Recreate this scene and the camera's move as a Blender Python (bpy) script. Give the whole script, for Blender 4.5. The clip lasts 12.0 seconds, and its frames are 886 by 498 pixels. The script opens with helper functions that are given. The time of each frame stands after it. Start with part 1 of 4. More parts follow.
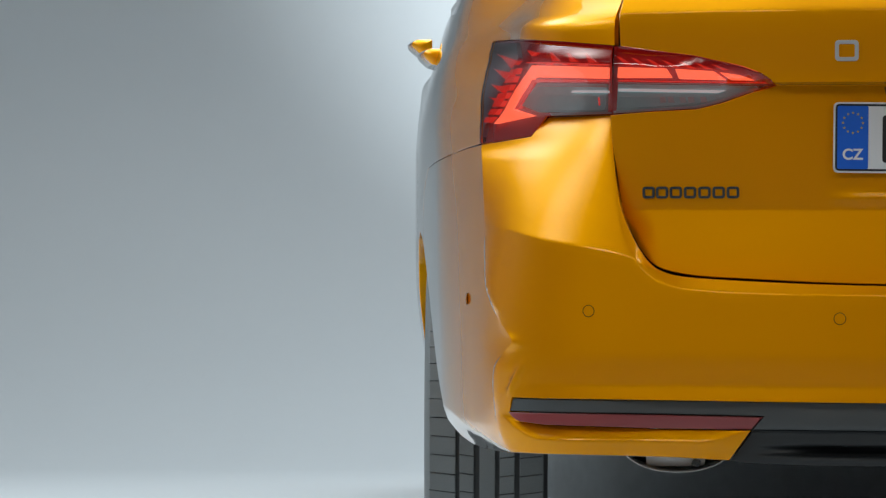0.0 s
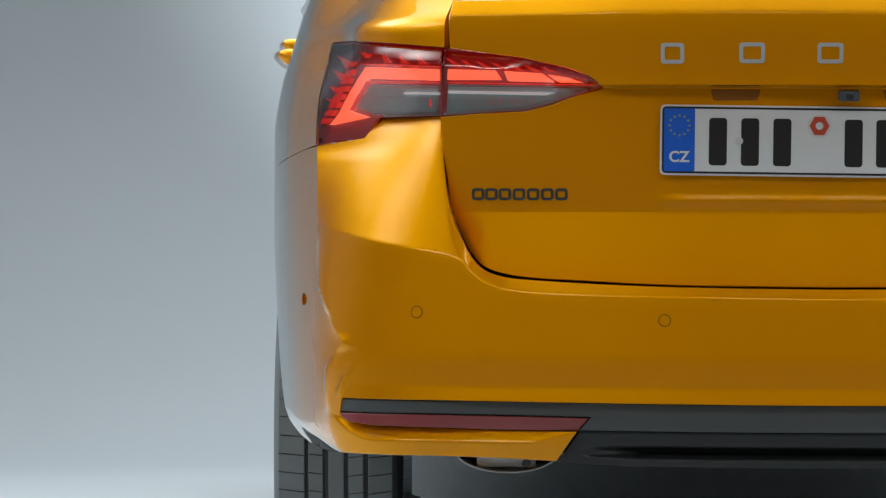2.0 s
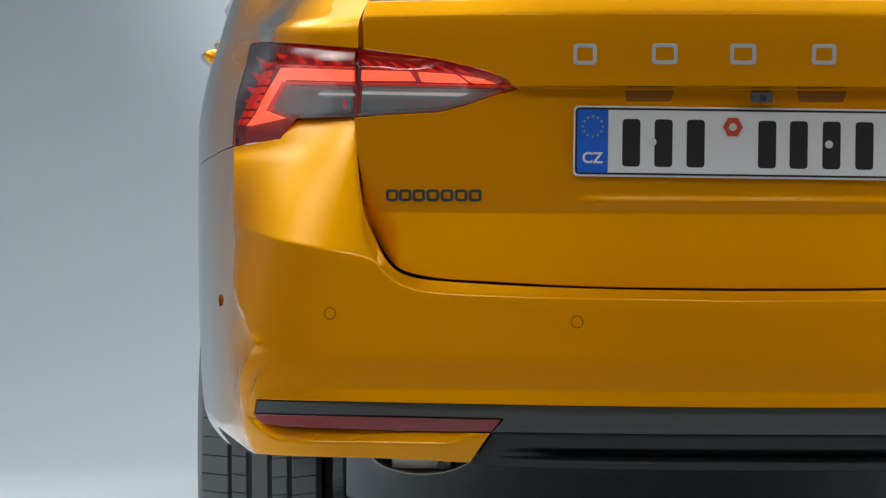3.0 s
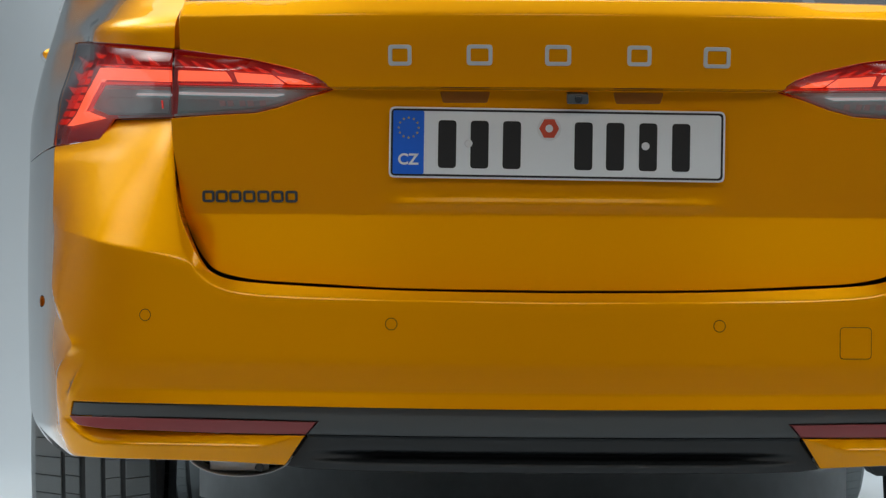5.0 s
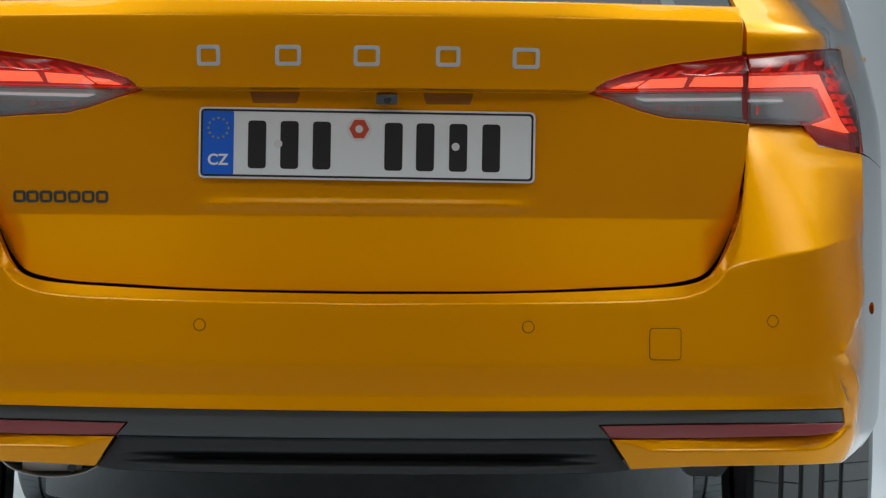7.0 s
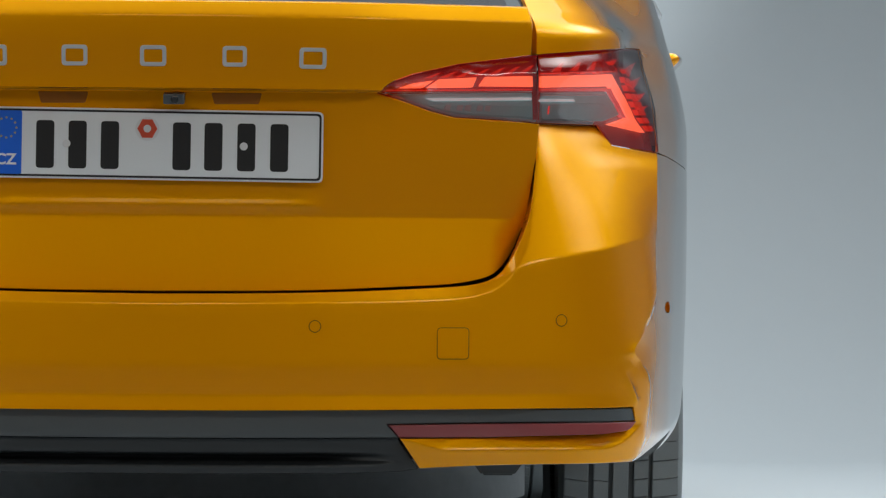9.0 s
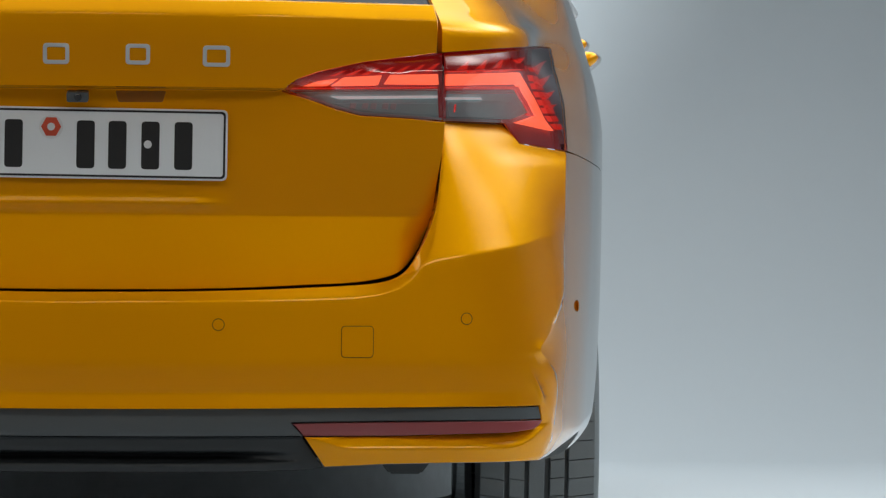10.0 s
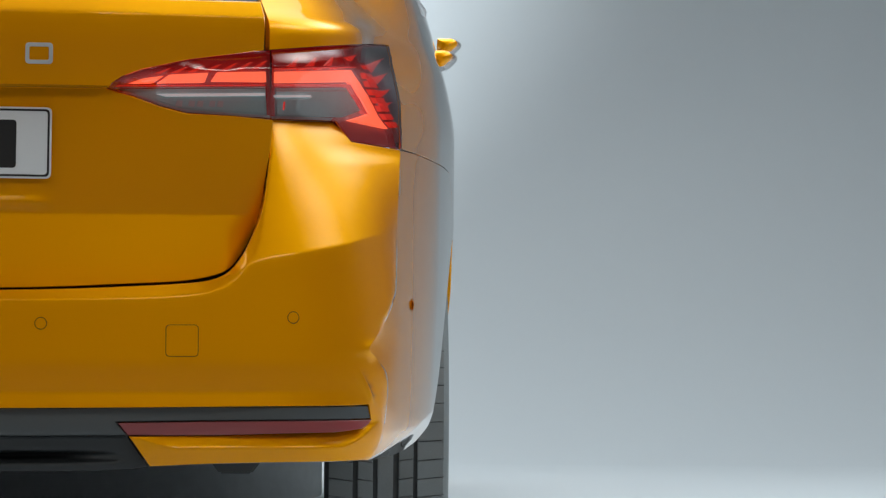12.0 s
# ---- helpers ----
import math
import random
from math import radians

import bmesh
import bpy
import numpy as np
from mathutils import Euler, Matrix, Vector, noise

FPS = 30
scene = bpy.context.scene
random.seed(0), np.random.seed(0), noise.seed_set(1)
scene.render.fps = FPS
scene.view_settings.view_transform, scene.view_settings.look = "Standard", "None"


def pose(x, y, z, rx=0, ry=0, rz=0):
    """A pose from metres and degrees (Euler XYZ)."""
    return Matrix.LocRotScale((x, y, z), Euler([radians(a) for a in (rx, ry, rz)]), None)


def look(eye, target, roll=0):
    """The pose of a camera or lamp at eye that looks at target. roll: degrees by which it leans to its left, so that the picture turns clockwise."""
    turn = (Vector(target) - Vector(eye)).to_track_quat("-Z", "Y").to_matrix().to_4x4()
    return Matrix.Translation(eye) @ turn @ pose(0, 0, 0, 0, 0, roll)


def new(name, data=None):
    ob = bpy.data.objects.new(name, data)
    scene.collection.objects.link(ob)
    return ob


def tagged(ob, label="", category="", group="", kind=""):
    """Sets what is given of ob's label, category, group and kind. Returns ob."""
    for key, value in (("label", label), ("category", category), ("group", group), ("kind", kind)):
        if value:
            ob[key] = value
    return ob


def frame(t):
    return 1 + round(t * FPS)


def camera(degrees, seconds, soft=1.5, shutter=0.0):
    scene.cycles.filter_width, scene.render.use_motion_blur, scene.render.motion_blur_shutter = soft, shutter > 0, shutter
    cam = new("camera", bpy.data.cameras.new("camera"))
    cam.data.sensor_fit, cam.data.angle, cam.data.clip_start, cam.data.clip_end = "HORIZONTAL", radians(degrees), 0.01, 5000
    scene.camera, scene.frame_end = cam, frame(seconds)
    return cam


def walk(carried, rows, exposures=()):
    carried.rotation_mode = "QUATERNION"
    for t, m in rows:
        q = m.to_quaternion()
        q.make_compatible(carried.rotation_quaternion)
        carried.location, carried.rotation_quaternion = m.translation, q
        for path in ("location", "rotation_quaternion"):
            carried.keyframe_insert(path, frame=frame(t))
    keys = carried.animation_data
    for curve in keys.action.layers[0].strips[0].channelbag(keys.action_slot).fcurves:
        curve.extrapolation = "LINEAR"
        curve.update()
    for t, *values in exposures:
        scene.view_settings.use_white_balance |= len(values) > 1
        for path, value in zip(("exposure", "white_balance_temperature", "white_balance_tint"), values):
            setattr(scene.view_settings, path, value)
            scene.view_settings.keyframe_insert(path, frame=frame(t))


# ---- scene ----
# ---- camera ----
cam = camera(13.755, 12.0, soft=1.3)
# seconds, eye x y z in metres, yaw, pitch, roll in degrees
ROWS = [
    (0, -0.7830, -5.7201, 0.6342, 0.803, 0.256, -0.128),
    (0.5, -0.7245, -5.7306, 0.6399, 0.773, 0.206, -0.155),
    (1, -0.6619, -5.7365, 0.6435, 0.711, 0.177, -0.188),
    (1.5, -0.6014, -5.7371, 0.6455, 0.700, 0.164, -0.226),
    (2, -0.5333, -5.7375, 0.6477, 0.618, 0.148, -0.260),
    (2.5, -0.4710, -5.7332, 0.6491, 0.608, 0.150, -0.274),
    (3, -0.4060, -5.7260, 0.6503, 0.537, 0.147, -0.286),
    (3.5, -0.3429, -5.7142, 0.6525, 0.389, 0.139, -0.297),
    (5.5, -0.1232, -5.6992, 0.6685, -0.273, 0.014, -0.421),
    (6, -0.0648, -5.6966, 0.6736, -0.518, -0.029, -0.440),
    (6.5, -0.0138, -5.6952, 0.6789, -0.678, -0.075, -0.452),
    (7, 0.0398, -5.6964, 0.6838, -0.817, -0.118, -0.435),
    (9, 0.2970, -5.7123, 0.6945, -1.529, -0.208, -0.454),
    (9.5, 0.3583, -5.7125, 0.6950, -1.602, -0.225, -0.459),
    (10, 0.4269, -5.7083, 0.6915, -1.713, -0.194, -0.461),
    (10.5, 0.4877, -5.7036, 0.6871, -1.710, -0.160, -0.465),
    (11, 0.5523, -5.6947, 0.6844, -1.756, -0.134, -0.467),
    (11.5, 0.6171, -5.6880, 0.6824, -1.786, -0.114, -0.474),
    (12, 0.6853, -5.6837, 0.6815, -1.829, -0.097, -0.492),
]
walk(cam, [(t, pose(x, y, z, 90 + pitch, roll, yaw)) for t, x, y, z, yaw, pitch, roll in ROWS])

# ---- light: a dark studio with softboxes over the car and lamps on the backdrop ----
world = bpy.data.worlds.new("studio_air")
world.use_nodes = True
scene.world = world
world.node_tree.nodes["Background"].inputs[0].default_value = (.75, .88, 1.0, 1)
world.node_tree.nodes["Background"].inputs[1].default_value = .02
scene.view_settings.exposure = 0.0


def softbox(name, eye, target, wide, deep, watts, colour=(1, 1, 1), spread=180, soft=False):
    """An area lamp; soft: a diffuser that is brightest in its middle and fades to its rim; "spot": it fades to nothing."""
    lamp = bpy.data.lights.new(name, "AREA")
    lamp.shape, lamp.size, lamp.size_y, lamp.energy, lamp.color = "RECTANGLE", wide, deep, watts, colour
    lamp.spread = radians(spread)
    if soft:
        lamp.use_nodes = True
        nt = lamp.node_tree
        geo, gap, fade = nt.nodes.new("ShaderNodeNewGeometry"), nt.nodes.new("ShaderNodeVectorMath"), nt.nodes.new("ShaderNodeMapRange")
        gap.operation = "DISTANCE"
        gap.inputs[1].default_value = (.5, .5, 0)
        fade.interpolation_type = "SMOOTHSTEP"
        fade.inputs["From Min"].default_value, fade.inputs["From Max"].default_value = 0, .52
        fade.inputs["To Min"].default_value, fade.inputs["To Max"].default_value = 2.2, .05
        nt.links.new(geo.outputs["Parametric"], gap.inputs[0])
        if soft == "spot":
            fade.inputs["To Min"].default_value, fade.inputs["To Max"].default_value = 2.4, 0
        nt.links.new(gap.outputs["Value"], fade.inputs["Value"])
        nt.links.new(fade.outputs["Result"], nt.nodes["Emission"].inputs["Strength"])
    ob = new(name, lamp)
    ob.matrix_world = look(eye, target)
    return ob


COOL = (.86, .95, 1.0)
softbox("softbox_overhead", (0, 2.4, 4.6), (0, 2.4, 0), 4.5, 4.0, 120, COOL, 130, True)
softbox("softbox_key_middle", (0, -8.0, 4.0), (0, .2, .50), 4.4, 3.2, 3.1, (1, .97, .92), 38, True)
softbox("softbox_backdrop", (0, 1.6, 5.9), (0, 1.6, 0), 23, 4.2, 380, COOL, 118)
for side in (-1, 1):
    softbox("softbox_high_side", (side * 5.0, 2.7, 5.7), (0, 2.5, .8), 7.0, 3.4, 85, COOL, 100, True)
    softbox("softbox_key", (side * 4.6, -7.6, 4.0), (side * .25, .2, .50), 4.6, 3.2, 7.8, (1, .97, .92), 40, True)
    softbox("softbox_rear_side", (side * 3.6, -1.2, 4.1), (side * .5, .3, .9), 3.3, 2.7, 22, (1, .98, .95), 100, "spot")
spot = bpy.data.lights.new("backdrop_lamp", "SPOT")
spot.energy, spot.spot_size, spot.spot_blend, spot.shadow_soft_size, spot.color = 380, radians(80), 1.0, .15, COOL
new("backdrop_lamp", spot).matrix_world = look((0, 5.0, .9), (0, 7.3, 2.0))


# ---- materials ----
def material(name, colour, rough=.5, metal=0.0, coat=0.0, vary=.06, scale=6.0, fine=180.0, bump=.0, emit=None, power=0.0, coat_rough=.02, coat_ior=1.5):
    """A node material: colour varied at two scales, roughness varied, fine relief."""
    m = bpy.data.materials.new(name)
    m.use_nodes = True
    nt = m.node_tree
    b = nt.nodes["Principled BSDF"]
    b.inputs["Coat IOR"].default_value = coat_ior
    b.inputs["Metallic"].default_value = metal
    b.inputs["Coat Weight"].default_value, b.inputs["Coat Roughness"].default_value = coat, coat_rough
    co = nt.nodes.new("ShaderNodeTexCoord")

    def noise_at(sc, detail):
        n = nt.nodes.new("ShaderNodeTexNoise")
        n.inputs["Scale"].default_value, n.inputs["Detail"].default_value = sc, detail
        nt.links.new(co.outputs["Object"], n.inputs["Vector"])
        return n
    big, small = noise_at(scale, 4), noise_at(fine, 3)
    add = nt.nodes.new("ShaderNodeMath")
    add.operation = "MULTIPLY_ADD"
    add.inputs[1].default_value = .5
    half = nt.nodes.new("ShaderNodeMath")
    half.operation, half.inputs[1].default_value = "MULTIPLY", .5
    nt.links.new(big.outputs["Fac"], half.inputs[0])
    nt.links.new(small.outputs["Fac"], add.inputs[0])
    nt.links.new(half.outputs[0], add.inputs[2])
    mix = nt.nodes.new("ShaderNodeMix")
    mix.data_type = "RGBA"
    mix.inputs["A"].default_value = (*[c * (1 - vary) for c in colour], 1)
    mix.inputs["B"].default_value = (*[min(1, c * (1 + vary)) for c in colour], 1)
    nt.links.new(add.outputs[0], mix.inputs["Factor"])
    nt.links.new(mix.outputs["Result"], b.inputs["Base Color"])
    rr = nt.nodes.new("ShaderNodeMapRange")
    rr.inputs["To Min"].default_value, rr.inputs["To Max"].default_value = rough * .88, min(1, rough * 1.12)
    nt.links.new(add.outputs[0], rr.inputs["Value"])
    nt.links.new(rr.outputs["Result"], b.inputs["Roughness"])
    if bump:
        bp = nt.nodes.new("ShaderNodeBump")
        bp.inputs["Strength"].default_value, bp.inputs["Distance"].default_value = bump, .0015
        nt.links.new(small.outputs["Fac"], bp.inputs["Height"])
        nt.links.new(bp.outputs["Normal"], b.inputs["Normal"])
    if emit:
        b.inputs["Emission Color"].default_value = (*emit, 1)
        b.inputs["Emission Strength"].default_value = power
    return m


def pane(name, tint, rough=.02, ior=1.5):
    """A thin clear sheet: light passes tinted, the face mirrors by Fresnel."""
    m = bpy.data.materials.new(name)
    m.use_nodes = True
    nt = m.node_tree
    nt.nodes.remove(nt.nodes["Principled BSDF"])
    out = nt.nodes["Material Output"]
    clear, gloss, mix, fr = (nt.nodes.new("ShaderNode" + k) for k in ("BsdfTransparent", "BsdfGlossy", "MixShader", "Fresnel"))
    clear.inputs[0].default_value = (*tint, 1)
    gloss.inputs["Roughness"].default_value = rough
    fr.inputs["IOR"].default_value = ior
    nt.links.new(fr.outputs[0], mix.inputs[0])
    nt.links.new(clear.outputs[0], mix.inputs[1])
    nt.links.new(gloss.outputs[0], mix.inputs[2])
    nt.links.new(mix.outputs[0], out.inputs[0])
    return m


def flake_paint(name, body, flake, share, rough):
    """Metallic paint: coloured body and brighter flakes under a thick clear coat."""
    m = material(name, body, .6, 0.0, 0.0, vary=.05, scale=3, fine=2600)
    nt = m.node_tree
    base, out = nt.nodes["Principled BSDF"], nt.nodes["Material Output"]
    base.inputs["Specular IOR Level"].default_value = 0
    top, mix, coat = nt.nodes.new("ShaderNodeBsdfPrincipled"), nt.nodes.new("ShaderNodeMixShader"), nt.nodes.new("ShaderNodeMixShader")
    top.inputs["Base Color"].default_value = (*flake, 1)
    top.inputs["Metallic"].default_value, top.inputs["Roughness"].default_value = 1, rough
    mix.inputs[0].default_value = share
    gloss, fr, gain = nt.nodes.new("ShaderNodeBsdfGlossy"), nt.nodes.new("ShaderNodeFresnel"), nt.nodes.new("ShaderNodeMath")
    gloss.inputs["Roughness"].default_value = .03
    fr.inputs["IOR"].default_value = 1.5
    gain.operation, gain.use_clamp = "MULTIPLY_ADD", True
    gain.inputs[1].default_value, gain.inputs[2].default_value = 2.05, -.060
    nt.links.new(fr.outputs[0], gain.inputs[0])
    nt.links.new(base.outputs[0], mix.inputs[1])
    nt.links.new(top.outputs[0], mix.inputs[2])
    nt.links.new(gain.outputs[0], coat.inputs[0])
    nt.links.new(mix.outputs[0], coat.inputs[1])
    nt.links.new(gloss.outputs[0], coat.inputs[2])
    nt.links.new(coat.outputs[0], out.inputs[0])
    return m


PAINT = flake_paint("orange_metallic_paint", (.84, .215, .0004), (1.0, .508, .0012), .56, .46)
BLACK_PLASTIC = material("black_moulded_plastic", (.028, .033, .036), .45, bump=.25, fine=900, vary=.15)
GREY_PLASTIC = material("grey_satin_plastic", (.085, .098, .104), .40, bump=.2, fine=900, vary=.12)
# pale, so the added shell imitates lit floor fading into the car's shadow
UNDER = material("under_shade_grey", (.56, .58, .59), .8, vary=.2, fine=40)
DARK = material("unlit_cavity_black", (.006, .006, .006), .9)
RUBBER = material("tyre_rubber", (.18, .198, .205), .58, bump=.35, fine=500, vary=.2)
# the same rubber, darkened for the shade down in the grooves
SHADED_RUBBER = material("shaded_groove_rubber", (.07, .075, .077), .8, vary=.2)
CHROME = material("satin_chrome", (.74, .76, .78), .42, .65, fine=400)
DARK_CHROME = material("dark_chrome", (.16, .17, .175), .25, .8, fine=400)
ALLOY = material("wheel_alloy", (.42, .43, .44), .32, .9)
STEEL = material("exhaust_steel", (.62, .62, .60), .35, .6, bump=.3, fine=300, vary=.15)
BRIGHT_STEEL = material("polished_exhaust_plate", (.80, .80, .78), .5, .2, vary=.08)
LED_RED = material("lit_red_light_guide", (.6, .03, .02), .4, emit=(1.0, .135, .055), power=1.15)
FIN_RED = material("red_lamp_plastic", (.42, .012, .010), .22, coat=.6, emit=(1.0, .03, .015), power=.42)
DEEP_RED = material("deep_red_lamp_reflector", (.26, .008, .010), .25, coat=.8, emit=(1, .02, .015), power=.08, vary=.25, fine=90)
LAMP_GREY = material("grey_lamp_chamber", (.52, .95, 1.0), .5, 0, vary=.2, fine=60)
LAMP_SHADE = material("grey_lamp_module", (.52, .92, .98), .3, .1, vary=.25, fine=40)
LAMP_EDGE = material("pale_lamp_wall", (.72, .78, .80), .35, vary=.1)
# mauve-grey of the lens's wall reflection, given as a colour
MAUVE_SHEEN = material("mauve_lens_reflection", (.26, .18, .22), .4, vary=.15, fine=60)
LAMP_LINE = material("frosted_lamp_line", (.72, .76, .78), .35)
# weak emission brightens the strip, which is no light source
LAMP_WHITE = material("frosted_white_strip", (.92, .95, .96), .5, emit=(.9, .97, 1), power=.28)
LENS = pane("clear_lens", (.91, .95, .96), .012, 2.0)
GLASS = pane("dark_window_glass", (.10, .12, .12), .01, 1.5)
REFLECTOR = material("red_retroreflector", (.30, .055, .06), .30, coat=.7, fine=700, bump=.4, vary=.12)
PLATE_WHITE = material("plate_white", (.80, .845, .875), .38, coat=.3, fine=300, vary=.03)
PLATE_BLUE = material("plate_blue", (.004, .135, .74), .4, coat=.3)
PLATE_BLACK = material("plate_black", (.008, .0085, .009), .6)
STAR_YELLOW = material("plate_yellow", (.62, .43, .03), .45)
STICKER_RED = material("sticker_red", (.62, .07, .025), .5, fine=400, vary=.25)
# darkened body orange for the shade in the plate-lamp cutouts
LAMP_RECESS = material("shaded_lamp_recess", (.36, .125, .002), .45, coat=.0, vary=.1)
SCREW_WHITE = material("screw_cap_white", (.72, .74, .76), .35)
LENS_BLACK = material("camera_lens_black", (.01, .01, .012), .08, coat=1.0)
STUDIO = material("studio_floor_paint", (.60, .635, .655), .55, vary=.025, scale=.6, fine=14, bump=.05)
# darker copy of the floor where less light falls, dims the car's reflections
FLOOR_DIMMED = material("dimmed_studio_floor", (.25, .257, .263), .7, vary=.08, scale=.8, fine=20, bump=.05)
STUDIO_DARK = material("studio_dark_wall", (.05, .053, .056), .9, vary=.1, scale=1.0)


# ---- the car's skin: a plan contour, set in or out by height ----
def spline(pts):
    """Natural cubic spline through points, by chord length. Returns a function of the chord parameter and its end."""
    p = np.array(pts, float)
    t = np.concatenate([[0], np.cumsum(np.hypot(*np.diff(p, axis=0).T))])
    n, h = len(p), np.diff(t)
    a, r = np.eye(n), np.zeros((n, 2))
    for i in range(1, n - 1):
        a[i, i - 1:i + 2] = h[i - 1], 2 * (h[i - 1] + h[i]), h[i]
        r[i] = 6 * ((p[i + 1] - p[i]) / h[i] - (p[i] - p[i - 1]) / h[i - 1])
    m = np.linalg.solve(a, r)

    def at(q):
        q = np.atleast_1d(q)
        i = np.clip(np.searchsorted(t, q) - 1, 0, n - 2)
        u, hh = (q - t[i])[:, None], h[i][:, None]
        return (p[i] + u * ((p[i + 1] - p[i]) / hh - hh * (2 * m[i] + m[i + 1]) / 6) + u ** 2 * m[i] / 2 + u ** 3 * (m[i + 1] - m[i]) / (6 * hh))
    return at, t[-1]


REAR = [(0, -.080), (.25, -.066), (.49, -.018), (.635, .022), (.71, .070), (.765, .145), (.805, .265)]
SIDE = [(.805, .265), (.842, .42), (.876, .58), (.899, .76), (.913, .95), (.928, 1.3), (.950, 2.2), (.955, 3.2), (.895, 3.85), (.83, 4.25), (.68, 4.47), (.4, 4.58), (0, 4.62)]
_rear, _re = spline([(-x, y) for x, y in REAR[:0:-1]] + REAR)
_side, _se = spline(SIDE)
_pts = np.concatenate([_rear(np.linspace(_re / 2, _re, 400)), _side(np.linspace(0, _se, 1600))[1:]])
_arc = np.concatenate([[0], np.cumsum(np.hypot(*np.diff(_pts, axis=0).T))])
S_KINK, S_END = _arc[399], _arc[-1]


def contour(s):
    """Plan point and outward normal at the signed arc length s from the middle of the tail."""
    a, g = np.abs(s), np.where(np.asarray(s) < 0, -1.0, 1.0)
    e = .002
    x, y = np.interp(a, _arc, _pts[:, 0]), np.interp(a, _arc, _pts[:, 1])
    lo, hi = np.maximum(a - e, 0), np.minimum(a + e, S_END)
    dx = np.interp(hi, _arc, _pts[:, 0]) - np.interp(lo, _arc, _pts[:, 0])
    dy = np.interp(hi, _arc, _pts[:, 1]) - np.interp(lo, _arc, _pts[:, 1])
    k = np.hypot(dx, dy)
    return g * x, y, g * dy / k, -dx / k


def s_at(x):
    """Arc length at half width x on the tail."""
    return float(np.interp(x, _pts[:400, 0], _arc[:400]))


def s_side(y):
    """Arc length at the distance y along the flank."""
    k = np.argmax(_pts[:, 1] > 4.4)
    return float(np.interp(y, _pts[399:k, 1], _arc[399:k]))


def ramp(v, a, b):
    u = np.clip((v - a) / (b - a), 0, 1)
    return u * u * (3 - 2 * u)


def knots(v, *pairs):
    """Smooth curve through (place, value) pairs."""
    xs, ys = np.array(pairs[0::2]), np.array(pairs[1::2])
    d = np.diff(ys) / np.diff(xs)
    m = np.concatenate([[d[0]], np.where(d[1:] * d[:-1] > 0, 2 * d[1:] * d[:-1] / (d[1:] + d[:-1] + 1e-12), 0), [d[-1]]])
    i = np.clip(np.searchsorted(xs, v) - 1, 0, len(xs) - 2)
    h = xs[i + 1] - xs[i]
    u = np.clip((v - xs[i]) / h, -.2, 1.2)
    return ((2 * u ** 3 - 3 * u ** 2 + 1) * ys[i] + (u ** 3 - 2 * u ** 2 + u) * h * m[i] + (3 * u ** 2 - 2 * u ** 3) * ys[i + 1] + (u ** 3 - u ** 2) * h * m[i + 1])


def smooth_line(pts, n=6):
    """A curve through points, with n steps between each two."""
    at, end = spline(pts)
    t = np.concatenate([[0], np.cumsum(np.hypot(*np.diff(np.array(pts), axis=0).T))])
    q = np.concatenate([np.linspace(a, b, n, endpoint=False) for a, b in zip(t, t[1:])] + [[end]])
    return [(float(x), float(y)) for x, y in at(q)]


# the gap round the tailgate, on its right half: arc length from the tail's middle, height
GAP = [(.6275, .8715), (.6235, .817), (.6172, .772), (.6100, .7275), (.5995, .696), (.5878, .674), (.5742, .656), (.5535, .6365), (.5205, .6245), (.4845, .6185), (.4215, .6145), (.31, .609), (.08, .605), (0, .6045)]
GAP_B = [(0, .6025), (.081, .603), (.3045, .607), (.414, .6118), (.4785, .6158), (.517, .6215), (.5462, .6352), (.5645, .6560), (.5750, .673), (.5872, .695), (.6008, .726), (.6135, .771), (.6245, .816), (.6375, .8705)]
LIP = np.array(smooth_line(GAP_B, 14))


def set_flank(z, s=None):
    """How far the flank lies inside the contour: it leans in above the belt line, less so further forward."""
    low = knots(z, .15, .075, .30, .045, .40, .028, .50, .012, .60, .002, .75, 0, .87, 0, .95, 0, 1.2, 0)
    lean = knots(z, .15, 0, .87, 0, .95, .011, 1.03, .033, 1.10, .054, 1.16, .080)
    if s is None:
        return low + lean
    return low + lean * (1 - .65 * ramp(contour(np.abs(s))[1], 1.9, 2.9))


_cut, _cut_end = spline([(.60, .0725), (.6358, .0713), (.6716, .0727), (.7074, .0750), (.7432, .0762), (.779, .0749), (.8148, .0702), (.8506, .0611), (.8864, .0463), (.9222, .0255), (.9558, .0016)])
_cut_at = _cut(np.linspace(0, _cut_end, 300))


def planed(s):
    """How deep the planed corner cuts into the contour at the foot of the lamp."""
    return np.interp(np.abs(s), _cut_at[:, 0], _cut_at[:, 1])


def chamfer(s):
    """Share of that cut at the arc length s, none on the flank."""
    return np.where(np.abs(s) < S_KINK, np.clip((planed(s) - .0022) / .0695, 0, 2), 0)


def set_upper(s, z):
    """How far the quarter panel and its lamp lie inside the contour."""
    x, y, _, _ = contour(np.abs(s))
    inner = knots(z, .60, -.01, .645, 0, .72, .030, .80, .052, .872, .068, .90, .060, .977, .036, 1.01, .036, 1.04, .046, 1.15, .080)
    outer = knots(z, .60, -.014, .70, -.014, .834, 0, .90, .014, 1.0, .056, 1.02, .056, 1.06, .056, 1.15, .072)
    d = outer + (inner - outer) * chamfer(s)
    over = z - knots(np.abs(s), 0, 1.034, .60, 1.034, .72, 1.030, .85, 1.026, .98, 1.023, 1.11, 1.020, 1.3, 1.015, 9, 1.01)
    d = d + .85 * (.5 * (over + np.sqrt(over ** 2 + .005 ** 2)) - .0004) * (1 - ramp(np.abs(s), .90, 1.55))
    return d + (set_flank(z) - d) * ramp(y, .27, .85)


